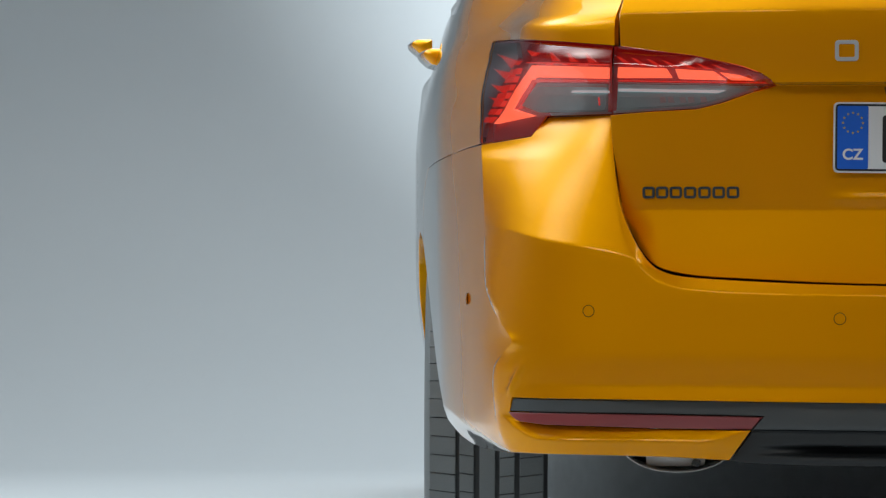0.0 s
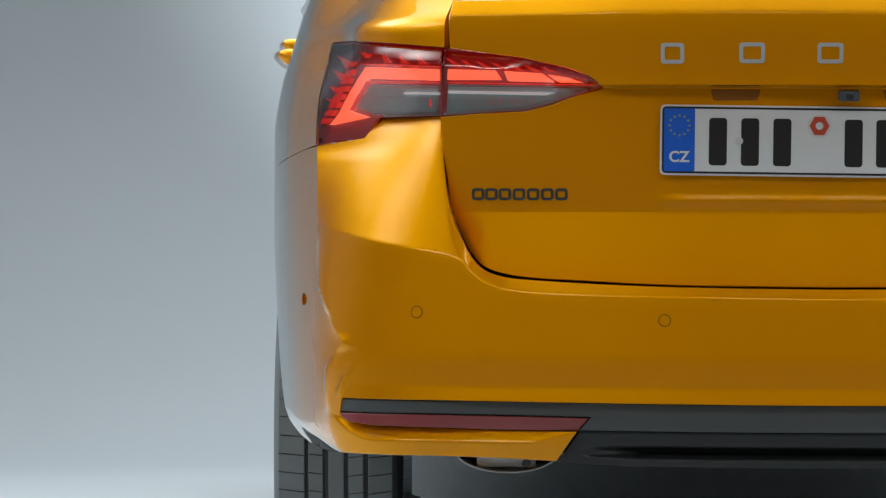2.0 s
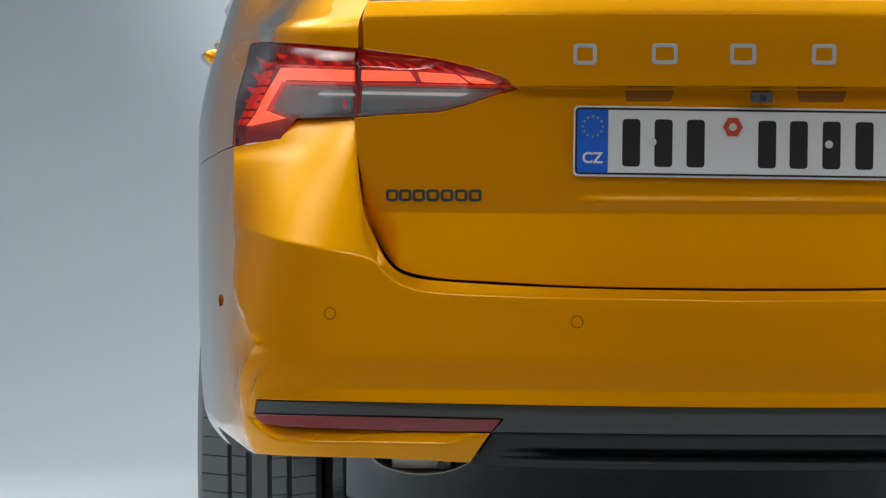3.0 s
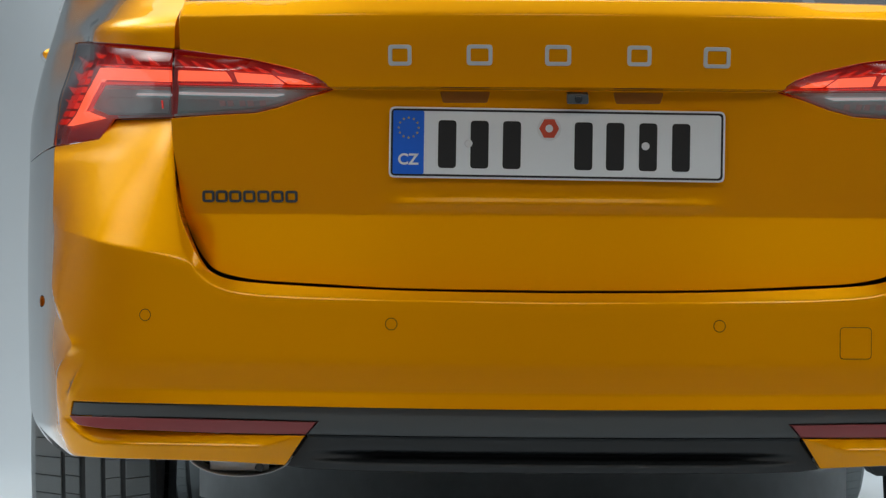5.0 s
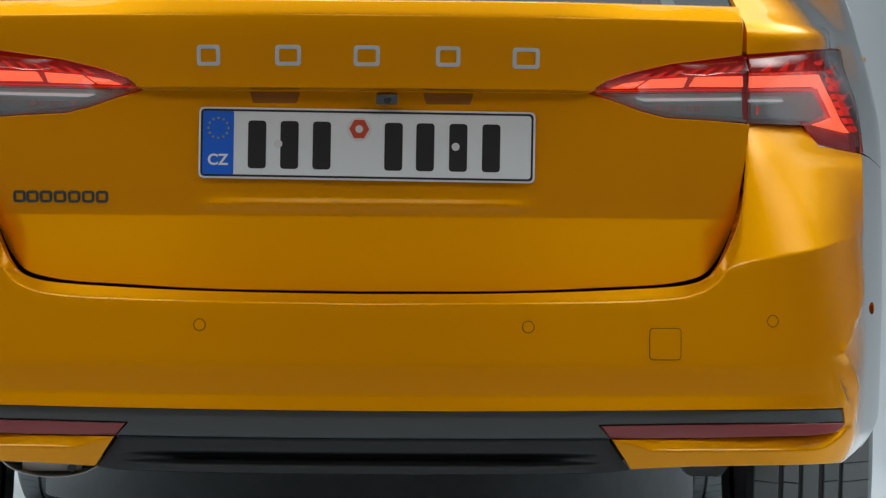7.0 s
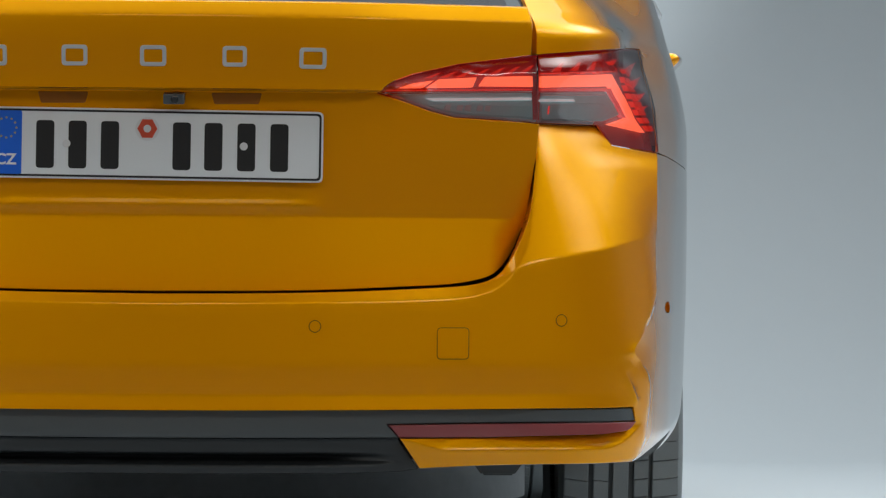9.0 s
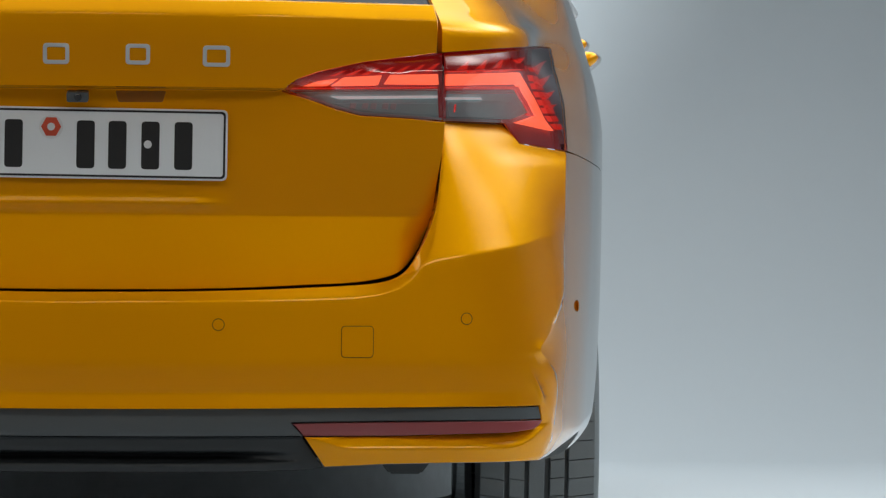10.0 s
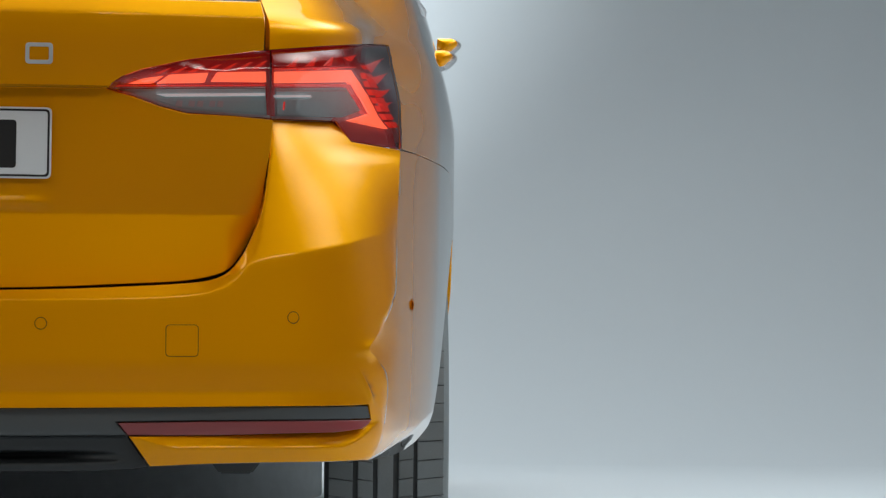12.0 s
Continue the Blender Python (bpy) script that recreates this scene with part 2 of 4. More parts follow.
def crease(x):
    """Height of the bumper's shoulder crease at half width x."""
    return knots(x, 0, .588, .323, .5920, .44, .5955, .493, .6005, .522, .6078, .540, .6170, .555, .6300, .566, .6460, .70, .675, .80, .703, 1.0, .72)


def _flank_line():
    """Distance of the tail's contour inside the flank's straight run-on past the corner edge."""
    k = 399
    t = (_pts[k + 25] - _pts[k]) / np.linalg.norm(_pts[k + 25] - _pts[k])
    v = _pts[:k + 1] - _pts[k]
    return np.maximum.accumulate(np.maximum(0, v[:, 1] * t[0] - v[:, 0] * t[1])[::-1])[::-1]


_gap = np.concatenate([_flank_line(), np.zeros(len(_pts) - 400)])


def fin_at(z):
    return .7528 + (.4828 - z) * .556


def edge_at(z):
    """Arc length of the sharp edge between the bumper's rear face and its flank, which juts inwards low on the corner."""
    return knots(z, .20, .78, .345, .806, .380, .818, .407, .822, .445, .827, .472, .824, .494, .797, .514, .769, .534, .788, .575, .838, .608, .868, .66, .884, .707, .890, .76, .912, .80, .936, .834, .9558, 1.5, .9558)


def blade(s, z):
    """How far the flank's plane runs on past the corner to the sharp edge, and a thin fin beside the strip."""
    e = edge_at(z)
    ridge = knots(z, .30, .9, .45, .85, .514, .56, .58, .85, 1.0, .9) * np.interp(e, _arc, _gap)
    even = knots(z, .30, .013, .44, .013, .515, .012, .60, .0085, .70, .003, .80, 0, 1.2, 0)
    wide, edge = (even * np.clip((q - .60) / .22, 0, 1) ** 2 for q in (s, e))
    soft = sum(edge_at(z + q) for q in np.linspace(-.05, .05, 9)) / 9
    lift = .010 * ramp(z, .70, .56)
    inner = wide + lift * np.exp(-np.maximum(soft - s, 0) / .07) + (ridge - edge - lift * np.exp(-np.maximum(soft - e, 0) / .07)) * np.exp(-np.maximum(e - s, 0) / .014)
    run = np.where(s >= e, np.interp(s, _arc, _gap) * (1 - (1 - knots(z, .30, .9, .45, .85, .514, .56, .58, .85, 1.0, .9)) * ramp(S_KINK + .03 - s, 0, .16)), inner)
    fin = .0042 * np.exp(-((s - fin_at(z)) / .0045) ** 2) * ramp(z, .492, .455) * ramp(z, .425, .445)
    return run + fin


def keel(s):
    """Height of the crease low on the bumper's corner."""
    return knots(s, 0, .30, .60, .325, .70, .336, .815, .3455, .90, .357, 1.0, .370, 1.16, .390, 1.32, .40, 2.0, .40)


def crest(s):
    """Height of the lip below the reflector."""
    return .360 + .018 * (1 - ramp(contour(s)[0], .385, .47)) + .036 * ramp(s, .715, .80) ** 2


def set_bumper(s, z):
    s, z = np.broadcast_arrays(np.abs(np.asarray(s, float)), np.asarray(z, float))
    x, y, _, _ = contour(s)
    flare = .4475 - z
    mid = knots(z, .30, .06, .40, .014, .412, .0085, .424, .0045, .4475, .0036, .47, .0018, .50, 0, .54, 0, .60, 0, .80, 0) - .10 * .5 * (flare + np.sqrt(flare ** 2 + .0006 ** 2)) * ramp(z, .40, .424)
    out = knots(z, .28, .045, .315, .016, .345, .000, .38, -.012, .45, -.0145, .52, -.015, .58, -.0145, .70, -.011, .80, -.003, .84, .001, .90, .004)
    low = mid + (out - mid) * ramp(x, .55, .80)
    shelf = z - crest(s)
    low = low + np.clip(.85 * (.5 * (shelf + np.sqrt(shelf ** 2 + .0016 ** 2)) - .0004), 0, .020) * ramp(z, .423 - .017 * ramp(s, .70, .76), .41 - .022 * ramp(s, .70, .76)) * ramp(x, .375, .40) * (1 - ramp(s, .775, .815))
    under = keel(s) - z
    low = low + .45 * (.5 * (under + np.sqrt(under ** 2 + .002 ** 2)) - .0004) * ramp(s, .66, .84)
    over = z - crease(x)
    over = .5 * (over + np.sqrt(over ** 2 + .002 ** 2)) - .0001
    lean = knots(s, 0, .75, .46, .75, .50, .70, .53, .46, .555, .385, .60, .355, 9, .36)
    foot = np.maximum(.86 - crease(x), .1)
    slid = s + S_KINK - np.maximum(edge_at(z), .889)
    plane = np.where(slid < S_KINK, (planed(slid) - .0022 * ramp(x, .55, .80)) / foot, 0)
    lean = lean + (plane - lean) * ramp(s, .575, .625)
    up = np.clip(over / foot, 0, 1)
    d = low + lean * over - blade(s, z) * (1 - .75 * ramp(under, 0, .030)) - .11 * foot * up ** 2 * (1 - up) * ramp(s, .585, .65) * (1 - ramp(s, .84, .95))
    near = np.hypot(s[..., None] - LIP[:, 0], z[..., None] - LIP[:, 1]).min(-1) if np.ndim(s) else np.hypot(s - LIP[:, 0], z - LIP[:, 1]).min()
    roll = knots(z, .50, 0, .615, .000, .640, .010, .66, .0125, .69, .009, .73, .003, .77, .0015, 1.0, .0015) - near
    d = d + .55 * (.5 * (roll + np.sqrt(roll ** 2 + .0015 ** 2)) - .0002) * ramp(z, .615, .64) * ramp(s, .47, .52) * (1 - ramp(s, .67, .72))
    flank = knots(z, .28, .035, .34, .014, .38, .010, .50, .006, .60, .002, .75, 0, .87, 0, .95, .010)
    return d + (flank - d) * ramp(y, .27, .85)


def set_hatch(s, z):
    x = np.abs(contour(s)[0])
    hollow = knots(x, 0, .088, .26, .076, .40, .070, .62, .060)
    t = ramp(x, .34, .60)
    zt, zb = .9175 + .0595 * t, .9165 - .0445 * t
    u = zt - z
    step = 1 - np.clip((z - zb) / (zt - zb), 0, 1)
    lip = np.clip(u / .0010, 0, 1)
    step = lip + (step - lip) * ramp(x, .30, .42)
    face = knots(z, .86, .015, .917, .013, .97, .0065, 1.010, .0015, 1.029, .0005, 1.033, .0025, 1.043, .0095, 1.056, .019, 1.10, .055) + .025 * ramp(x, .3, .6)
    tuck = .5 * (.722 - z + np.sqrt((.722 - z) ** 2 + .002 ** 2)) * -.07
    ridge = .0030 * np.exp(-((z - .739) / np.where(z > .739, .009, .006)) ** 2) * (1 - ramp(x, .22, .29))
    side = np.abs(s) - (.548 + .16 * ramp(z, .66, .735) ** 2 * .12)
    curl = .20 * .5 * (side + np.sqrt(side ** 2 + .003 ** 2)) * ramp(z, .738, .675)
    hollow = hollow - .105 * np.maximum(z - .722, 0)
    return face + (hollow - face) * step + (tuck - ridge + curl) * step


def smoothed(setting, wide, tall):
    """The setting, evened out along and up the skin away from the lamp's foot."""
    def even(s, z):
        s, z = np.asarray(s, float), np.asarray(z, float)
        x, y, nx, ny = contour(s)
        k = ramp(z, .838, .90) * (1 + 1.1 * ramp(z, 1.0, 1.05)) if wide else 1.0
        total, weight = 0, 0
        for e in np.linspace(-1, 1, 25 if wide else 1):
            for f in ((-1, -.5, 0, .5, 1) if tall else (0,)):
                w = (1 - (e if wide else 0) ** 2) ** 2 * (1 - .8 * f * f) + 1e-6
                p = skin(setting, s + e * wide * k, z + f * tall)
                total = total + w * ((x - p[..., 0]) * nx + (y - p[..., 1]) * ny)
                weight += w
        return total / weight
    return even


def lens_of(setting, tops, feet, rise, share):
    """The lamp's lens: it bulges from its foot to a crease and is planed back from there to its upper edge."""
    ts, tz = np.array([p[0] for p in tops]), np.array([p[1] for p in tops])
    fs, fz = np.array([p[0] for p in feet]), np.array([p[1] for p in feet])

    def bulged(s, z):
        a = np.abs(s)
        top, foot = np.interp(a, ts, tz), np.interp(a, fs, fz)
        fold = top - share * (top - foot)
        edge = ramp(a, .41, .58) * (1 - ramp(a, .86, 1.02))
        up, down = np.clip((z - fold) / (top - fold + 1e-4), -1, 1.2), np.clip((z - foot) / (fold - foot + 1e-4), 0, 1)
        soft = .5 * (up + np.sqrt(up ** 2 + .01))
        return setting(s, z) - edge * (.006 * down - rise * soft)
    return bulged


def set_valance(s, z):
    x = np.abs(contour(s)[0])
    d = knots(z, .27, .10, .300, .085, .322, .056, .335, .0495, .3385, .054, .343, .088, .350, .090, .3545, .056, .358, .0500, .3770, .0465, .3795, .034, .39, .030, .42, .028)
    flat = knots(z, .27, .10, .322, .055, .377, .046, .3795, .032, .39, .029, .42, .027)
    return (flat + (d - flat) * (1 - ramp(x, .26, .40))) * (1 - 1.25 * ramp(x, .50, .72) - .55 * ramp(x, .67, .742))


def skin(setting, s, z, out=0.0):
    """Points of the skin at arc lengths s and heights z, out metres proud."""
    s, z = np.asarray(s, float), np.asarray(z, float)
    x, y, nx, ny = contour(s)
    d = setting(s, z) - out
    return np.stack([x - nx * d, y - ny * d, z], -1)


# ---- building helpers ----
def part(name, bm, mat, parent=None, label=""):
    """Links a bmesh as one mesh object under a thing or a part."""
    me = bpy.data.meshes.new(name)
    bm.to_mesh(me)
    bm.free()
    return link(name, me, mat, parent, label)


def link(name, me, mat, parent, label=""):
    me.materials.append(mat)
    ob = new(name, me)
    if parent is not None:
        ob.parent = parent
        if parent.type == "EMPTY":
            ob.location = -parent.location
    if label:
        ob["label"] = label
    return ob


def dense(poly, step):
    out = []
    for (a, b), (c, d) in zip(poly, poly[1:] + poly[:1]):
        n = max(1, int(round(math.hypot(c - a, d - b) / step)))
        out += [(a + (c - a) * i / n, b + (d - b) * i / n) for i in range(n)]
    return out


def rounded(poly, radius, n=4):
    """A polygon with its corners rounded."""
    out, k = [], len(poly)
    for i in range(k):
        p, a, b = Vector(poly[i]), Vector(poly[i - 1]), Vector(poly[(i + 1) % k])
        r = min(radius, (a - p).length * .45, (b - p).length * .45)
        u, v = p + (a - p).normalized() * r, p + (b - p).normalized() * r
        for j in range(n + 1):
            t = j / n
            q = u * (1 - t) ** 2 + p * 2 * t * (1 - t) + v * t * t
            out.append((q.x, q.y))
    return out


def mirror(poly, right):
    return poly if right else [(-s, z) for s, z in poly]


def whole(half):
    """A closed outline from its right half, given from the middle to the middle."""
    return half + [(-s, z) for s, z in half[::-1] if abs(s) > 1e-6]


def inside(px, pz, poly):
    q = np.array(poly)
    r = np.roll(q, -1, 0)
    c = np.zeros(len(px), bool)
    for (a, b), (d, e) in zip(q, r):
        if b != e:
            c ^= ((b > pz) != (e > pz)) & (px < (d - a) * (pz - b) / (e - b) + a)
    return c


def panel(name, poly, setting, mat, parent, out=0.0, h=.010, edge=.002, rims=None, thick=.012, lines=(), label="", step=.005):
    """A piece of the skin with that outline (arc length, height), a rounded edge and a return."""
    if sum(a * d - c * b for (a, b), (c, d) in zip(poly, poly[1:] + poly[:1])) < 0:
        poly = poly[::-1]
    ring = np.array(dense(poly, step))
    t = np.roll(ring, -1, 0) - np.roll(ring, 1, 0)
    nrm = np.stack([t[:, 1], -t[:, 0]], 1)
    nrm /= np.maximum(np.linalg.norm(nrm, axis=1, keepdims=True), 1e-9)
    inner = ring - nrm * edge
    lo, hi = ring.min(0), ring.max(0)
    gx, gz = np.meshgrid(np.arange(lo[0] + h * .37, hi[0], h), np.arange(lo[1] + h * .41, hi[1], h))
    cand = [np.stack([gx.ravel(), gz.ravel()], 1)]
    cand[0] = cand[0][np.abs(np.abs(cand[0][:, 0]) - S_KINK) > .0075]
    for g in (-1, 1):
        zz = np.arange(lo[1] + .002, hi[1], h * .6)
        cand += [np.stack([np.full_like(zz, g * S_KINK + e), zz], 1) for e in (-.005, -.0014, .0014, .005)]
    if lines:
        marks = np.concatenate([np.array(dense(list(l), .006)[:-1]) for l in lines])
        free = [np.abs(marks - c).max(1).min() > .0045 for c in cand[0]]
        cand[0] = cand[0][free]
        cand.append(marks)
    cand = np.concatenate(cand)
    cand = cand[inside(cand[:, 0], cand[:, 1], inner)]
    keep = np.array([((inner - c) ** 2).sum(1).min() > (h * .35) ** 2 for c in cand]) if len(cand) else np.zeros(0, bool)
    cand = cand[keep]
    n = len(inner)
    allp = np.concatenate([inner, cand]) if len(cand) else inner
    from mathutils.geometry import delaunay_2d_cdt
    vs, _, fs, orig, _, _ = delaunay_2d_cdt([Vector(p) for p in allp], [], [list(range(n))], 1, 1e-6)
    where = {}
    for i, o in enumerate(orig):
        for k in o:
            where[k] = i
    uv = np.array([(v.x, v.y) for v in vs])
    co = skin(setting, uv[:, 0], uv[:, 1], out)
    e = .0012
    du = skin(setting, uv[:, 0] + e, uv[:, 1], out) - skin(setting, uv[:, 0] - e, uv[:, 1], out)
    dz = skin(setting, uv[:, 0], uv[:, 1] + e, out) - skin(setting, uv[:, 0], uv[:, 1] - e, out)
    nn = np.cross(du, dz)
    nn /= np.linalg.norm(nn, axis=1, keepdims=True)
    verts, norms, faces = [co], [nn], [list(f) for f in fs]
    prev = [where[i] for i in range(n)]
    tu, tz = du / np.linalg.norm(du, axis=1, keepdims=True), dz / np.linalg.norm(dz, axis=1, keepdims=True)
    side = np.array([tu[where[i]] * nrm[i, 0] + tz[where[i]] * nrm[i, 1] for i in range(n)])
    base = len(co)
    for grow, o in (rims if rims is not None else [(0, out - edge), (0, out - thick)]):
        p = ring + nrm * grow
        verts.append(skin(setting, p[:, 0], p[:, 1], o))
        norms.append(side)
        cur = list(range(base, base + n))
        faces += [[prev[i], cur[i], cur[(i + 1) % n], prev[(i + 1) % n]] for i in range(n)]
        prev, base = cur, base + n
    verts, norms = np.concatenate(verts), np.concatenate(norms)
    me = bpy.data.meshes.new(name)
    me.from_pydata(verts.tolist(), [], faces)
    me.update()
    me.shade_smooth()
    me.normals_split_custom_set_from_vertices(norms.tolist())
    return link(name, me, mat, parent, label)


def grid_mesh(name, rows, mat, parent, closed=False, label="", smooth=True, face=None):
    """A sheet through rows of points."""
    bm = bmesh.new()
    vs = [[bm.verts.new(p) for p in r] for r in rows]
    n = len(rows[0])
    for a, b in zip(vs, vs[1:]):
        for i in range(n if closed else n - 1):
            f = bm.faces.new((a[i], a[(i + 1) % n], b[(i + 1) % n], b[i]))
            f.smooth = smooth
    bmesh.ops.remove_doubles(bm, verts=bm.verts, dist=1e-6)
    bmesh.ops.recalc_face_normals(bm, faces=bm.faces)
    if face is not None and sum((f.normal.dot(Vector(face)) * f.calc_area() for f in bm.faces)) < 0:
        bmesh.ops.reverse_faces(bm, faces=bm.faces[:])
    return part(name, bm, mat, parent, label)


def prism(name, poly, mat, parent, depth, place, bevel=.0006, label=""):
    """A flat shape (x, z outline) given depth towards -y, with a bevelled rim, moved by the matrix place."""
    bm = bmesh.new()
    back = [bm.verts.new((x, 0, z)) for x, z in poly]
    f = bm.faces.new(back)
    f.normal_update()
    if f.normal.y > 0:
        f.normal_flip()
    ex = bmesh.ops.extrude_face_region(bm, geom=[f])
    bmesh.ops.translate(bm, verts=[v for v in ex["geom"] if isinstance(v, bmesh.types.BMVert)], vec=(0, -depth, 0))
    bmesh.ops.recalc_face_normals(bm, faces=bm.faces)
    if bevel:
        top = [e for e in bm.edges if all(abs(v.co.y + depth) < 1e-7 for v in e.verts)]
        bmesh.ops.bevel(bm, geom=top, offset=bevel, segments=2, affect="EDGES", profile=.5)
    bmesh.ops.transform(bm, matrix=place, verts=bm.verts)
    return part(name, bm, mat, parent, label)


def disc(r, n=28):
    return [(r * math.cos(2 * math.pi * i / n), r * math.sin(2 * math.pi * i / n)) for i in range(n)]


def rect(w, h, r=0.0, n=4):
    p = [(-w / 2, -h / 2), (w / 2, -h / 2), (w / 2, h / 2), (-w / 2, h / 2)]
    return rounded(p, r, n) if r else p


# ---- studio ----
def studio():
    def sheet(name, rows, mat, label, cat):
        return tagged(grid_mesh(name, rows, mat, None), label, cat, kind="structure")
    xs = np.linspace(-12, 12, 25)
    # the unseen southern half is darkened to weaken bounce and reflections
    for name, y0, y1, mat, label in (("floor", -.25, BACK, STUDIO, "pale grey painted seamless studio floor"), ("floor_south", -13, -.25, FLOOR_DIMMED, "unseen studio floor behind the car, darkened to dim its reflections")):
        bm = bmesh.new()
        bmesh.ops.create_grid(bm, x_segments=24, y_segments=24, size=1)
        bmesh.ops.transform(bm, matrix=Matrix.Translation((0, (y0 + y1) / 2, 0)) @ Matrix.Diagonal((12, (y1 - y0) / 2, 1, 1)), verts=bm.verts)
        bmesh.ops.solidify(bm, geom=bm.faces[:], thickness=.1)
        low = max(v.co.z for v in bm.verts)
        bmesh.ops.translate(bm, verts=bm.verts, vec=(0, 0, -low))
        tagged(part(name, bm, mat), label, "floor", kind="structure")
    cove = [(BACK + COVE * math.sin(a), RISE * (1 - math.cos(a))) for a in np.linspace(0, math.pi / 2, 24)] + [(BACK + COVE, 8.0)]
    sheet("backdrop", [[(x, y, z) for x in xs] for y, z in cove], STUDIO, "pale grey seamless cyclorama backdrop curving up from the floor", "backdrop")
    for name, x in (("wall_west", -12.05), ("wall_east", 12.05)):
        bm = bmesh.new()
        bmesh.ops.create_cube(bm, size=1, matrix=Matrix.Translation((x, (BACK + COVE - 13) / 2, 4)) @ Matrix.Diagonal((.1, BACK + 13 + COVE, 8, 1)))
        tagged(part(name, bm, STUDIO), "pale grey studio side wall", "wall", kind="structure")
    bm = bmesh.new()
    bmesh.ops.create_cube(bm, size=1, matrix=Matrix.Translation((0, -13.05, 4)) @ Matrix.Diagonal((24, .1, 8, 1)))
    tagged(part("wall_south", bm, STUDIO_DARK), "dark studio wall behind the camera", "wall", kind="structure")
    bm = bmesh.new()
    bmesh.ops.create_cube(bm, size=1, matrix=Matrix.Translation((0, (BACK + COVE - 13) / 2, 8.05)) @ Matrix.Diagonal((24.2, BACK + 13 + COVE, .1, 1)))
    tagged(part("ceiling", bm, STUDIO_DARK), "dark studio ceiling", "ceiling", kind="structure")


BACK, COVE, RISE = 5.6, 1.7, 1.6
studio()

# ---- the car ----
car = new("car")
car.location = (0, 2.25, 0)
tagged(car, "orange metallic estate car with lit tail lamps on pale studio floor", "car")

# outlines on the skin, right half: arc length from the tail's middle, height
LAMP_TOP = [(.6215, .9795), (.7267, .9881), (.8179, .9942), (.95, 1.0015), (1.06, 1.0065), (1.094, 1.0070), (1.1045, .989), (1.0850, .957), (1.0270, .912), (.984, .8685)]
LAMP_FOOT = [(.9587, .8326), (.9336, .8355), (.9081, .8384), (.8806, .8412), (.8497, .8440), (.8356, .8588), (.8172, .8735), (.7143, .8732), (.6355, .8733)]
LAMP_OUT = LAMP_TOP + LAMP_FOOT
LAMP_IN = [(.6155, .9783), (.5685, .9732), (.4842, .9615), (.4104, .9447), (.3783, .9329), (.3628, .9231), (.3580, .9160), (.3999, .9051), (.4449, .8893), (.4849, .8797), (.5584, .8762), (.6245, .8732)]
STRIP_TOP = [(.7740, .4262), (.745, .4257), (.616, .4258), (.345, .4243), (.081, .4234), (0, .4232)]
REFL_LOW = [(.393, .379), (.5345, .379), (.633, .382), (.716, .3832), (.7600, .3880), (.7735, .3940), (.7810, .4020)]
ARCH = [(.93, .667), (.86, .637), (.76, .577), (.68, .515), (.60, .455), (.53, .400), (.52, .372)]


def tailgate():
    half = [(0, 1.053), (.6040, 1.055), (.6060, 1.02), (.6060, .9782)] + LAMP_IN[1:-1] + smooth_line(GAP)
    ob = panel("tailgate", whole([(s - (.0012 if .36 < s < .61 and z > .875 else 0), z) for s, z in half]), set_hatch, PAINT, car, h=.0085, rims=[(0, -.002), (-.003, -.008), (-.012, -.03)],
               lines=[[(-.6, z), (.6, z)] for z in (.7235, .7205, .7185, .752, .747, .743, .739, .735, .731, .9192, .9177, .9164, .9150, 1.026, 1.029, 1.031, 1.033, 1.036, 1.043)])
    return ob


gate = tailgate()


def bumper():
    low = [(.43, .331), (.53, .335), (.63, .3365), (.78, .3375), (.95, .333), (1.04, .332), (1.12, .336), (1.17, .346), (s_side(.52), .367)]
    side = [(s_side(y), z) for y, z in ARCH]
    half = smooth_line(GAP_B) + [(.6415, .8724), (.723, .8722), (.8310, .8724), (.8394, .8567), (.848, .8417), (.8787, .8390), (.9066, .8363), (.9330, .8335), (.9605, .8308), (1.0675, .8279), (1.244, .8169), (1.475, .8054), (s_side(.90), .77), (s_side(.95), .72)] + side + low[::-1][1:] + REFL_LOW + STRIP_TOP
    lines = []
    for g in (1, -1):
        xs = np.linspace(0, .80, 110)
        for e in (-.004, -.0012, .0012, .004):
            lines.append([(g * s_at(x), float(crease(x)) + e) for x in xs])
        for e in (-.004, -.0012, 0, .0012, .004):
            lines.append([(g * t, float(crest(t)) + e) for t in np.linspace(.40, .80, 90)])
        for e in (-.004, -.001, .001, .004):
            lines.append([(g * t, float(keel(t)) + e) for t in np.linspace(.68, 1.20, 90)])
        for e in (.003, .006, .010, .0145, .019):
            t = np.gradient(LIP, axis=0)
            t /= np.linalg.norm(t, axis=1, keepdims=True)
            off = LIP + np.stack([t[:, 1], -t[:, 0]], 1) * e
            lines.append([(g * a, b) for a, b in off[off[:, 1] > .622]])
        for e in (-.0065, -.002, 0, .002, .0065):
            lines.append([(g * (float(edge_at(z)) + e), z) for z in np.linspace(.40, .83, 210)])
        for e in (-.004, -.002, 0, .002, .004):
            lines.append([(g * (float(fin_at(z)) + e), z) for z in np.linspace(.43, .49, 12)])
    lines += [[(-.735, z), (.735, z)] for z in (.4285, .4335, .4385, .4435, .4463, .4475, .4487, .4515, .457, .465)]
    return panel("rear_bumper", whole(half), set_bumper, PAINT, car, h=.0095, edge=.0012, rims=[(0, -.0012), (-.001, -.006), (-.008, -.045)], lines=lines)


rear_bumper = bumper()

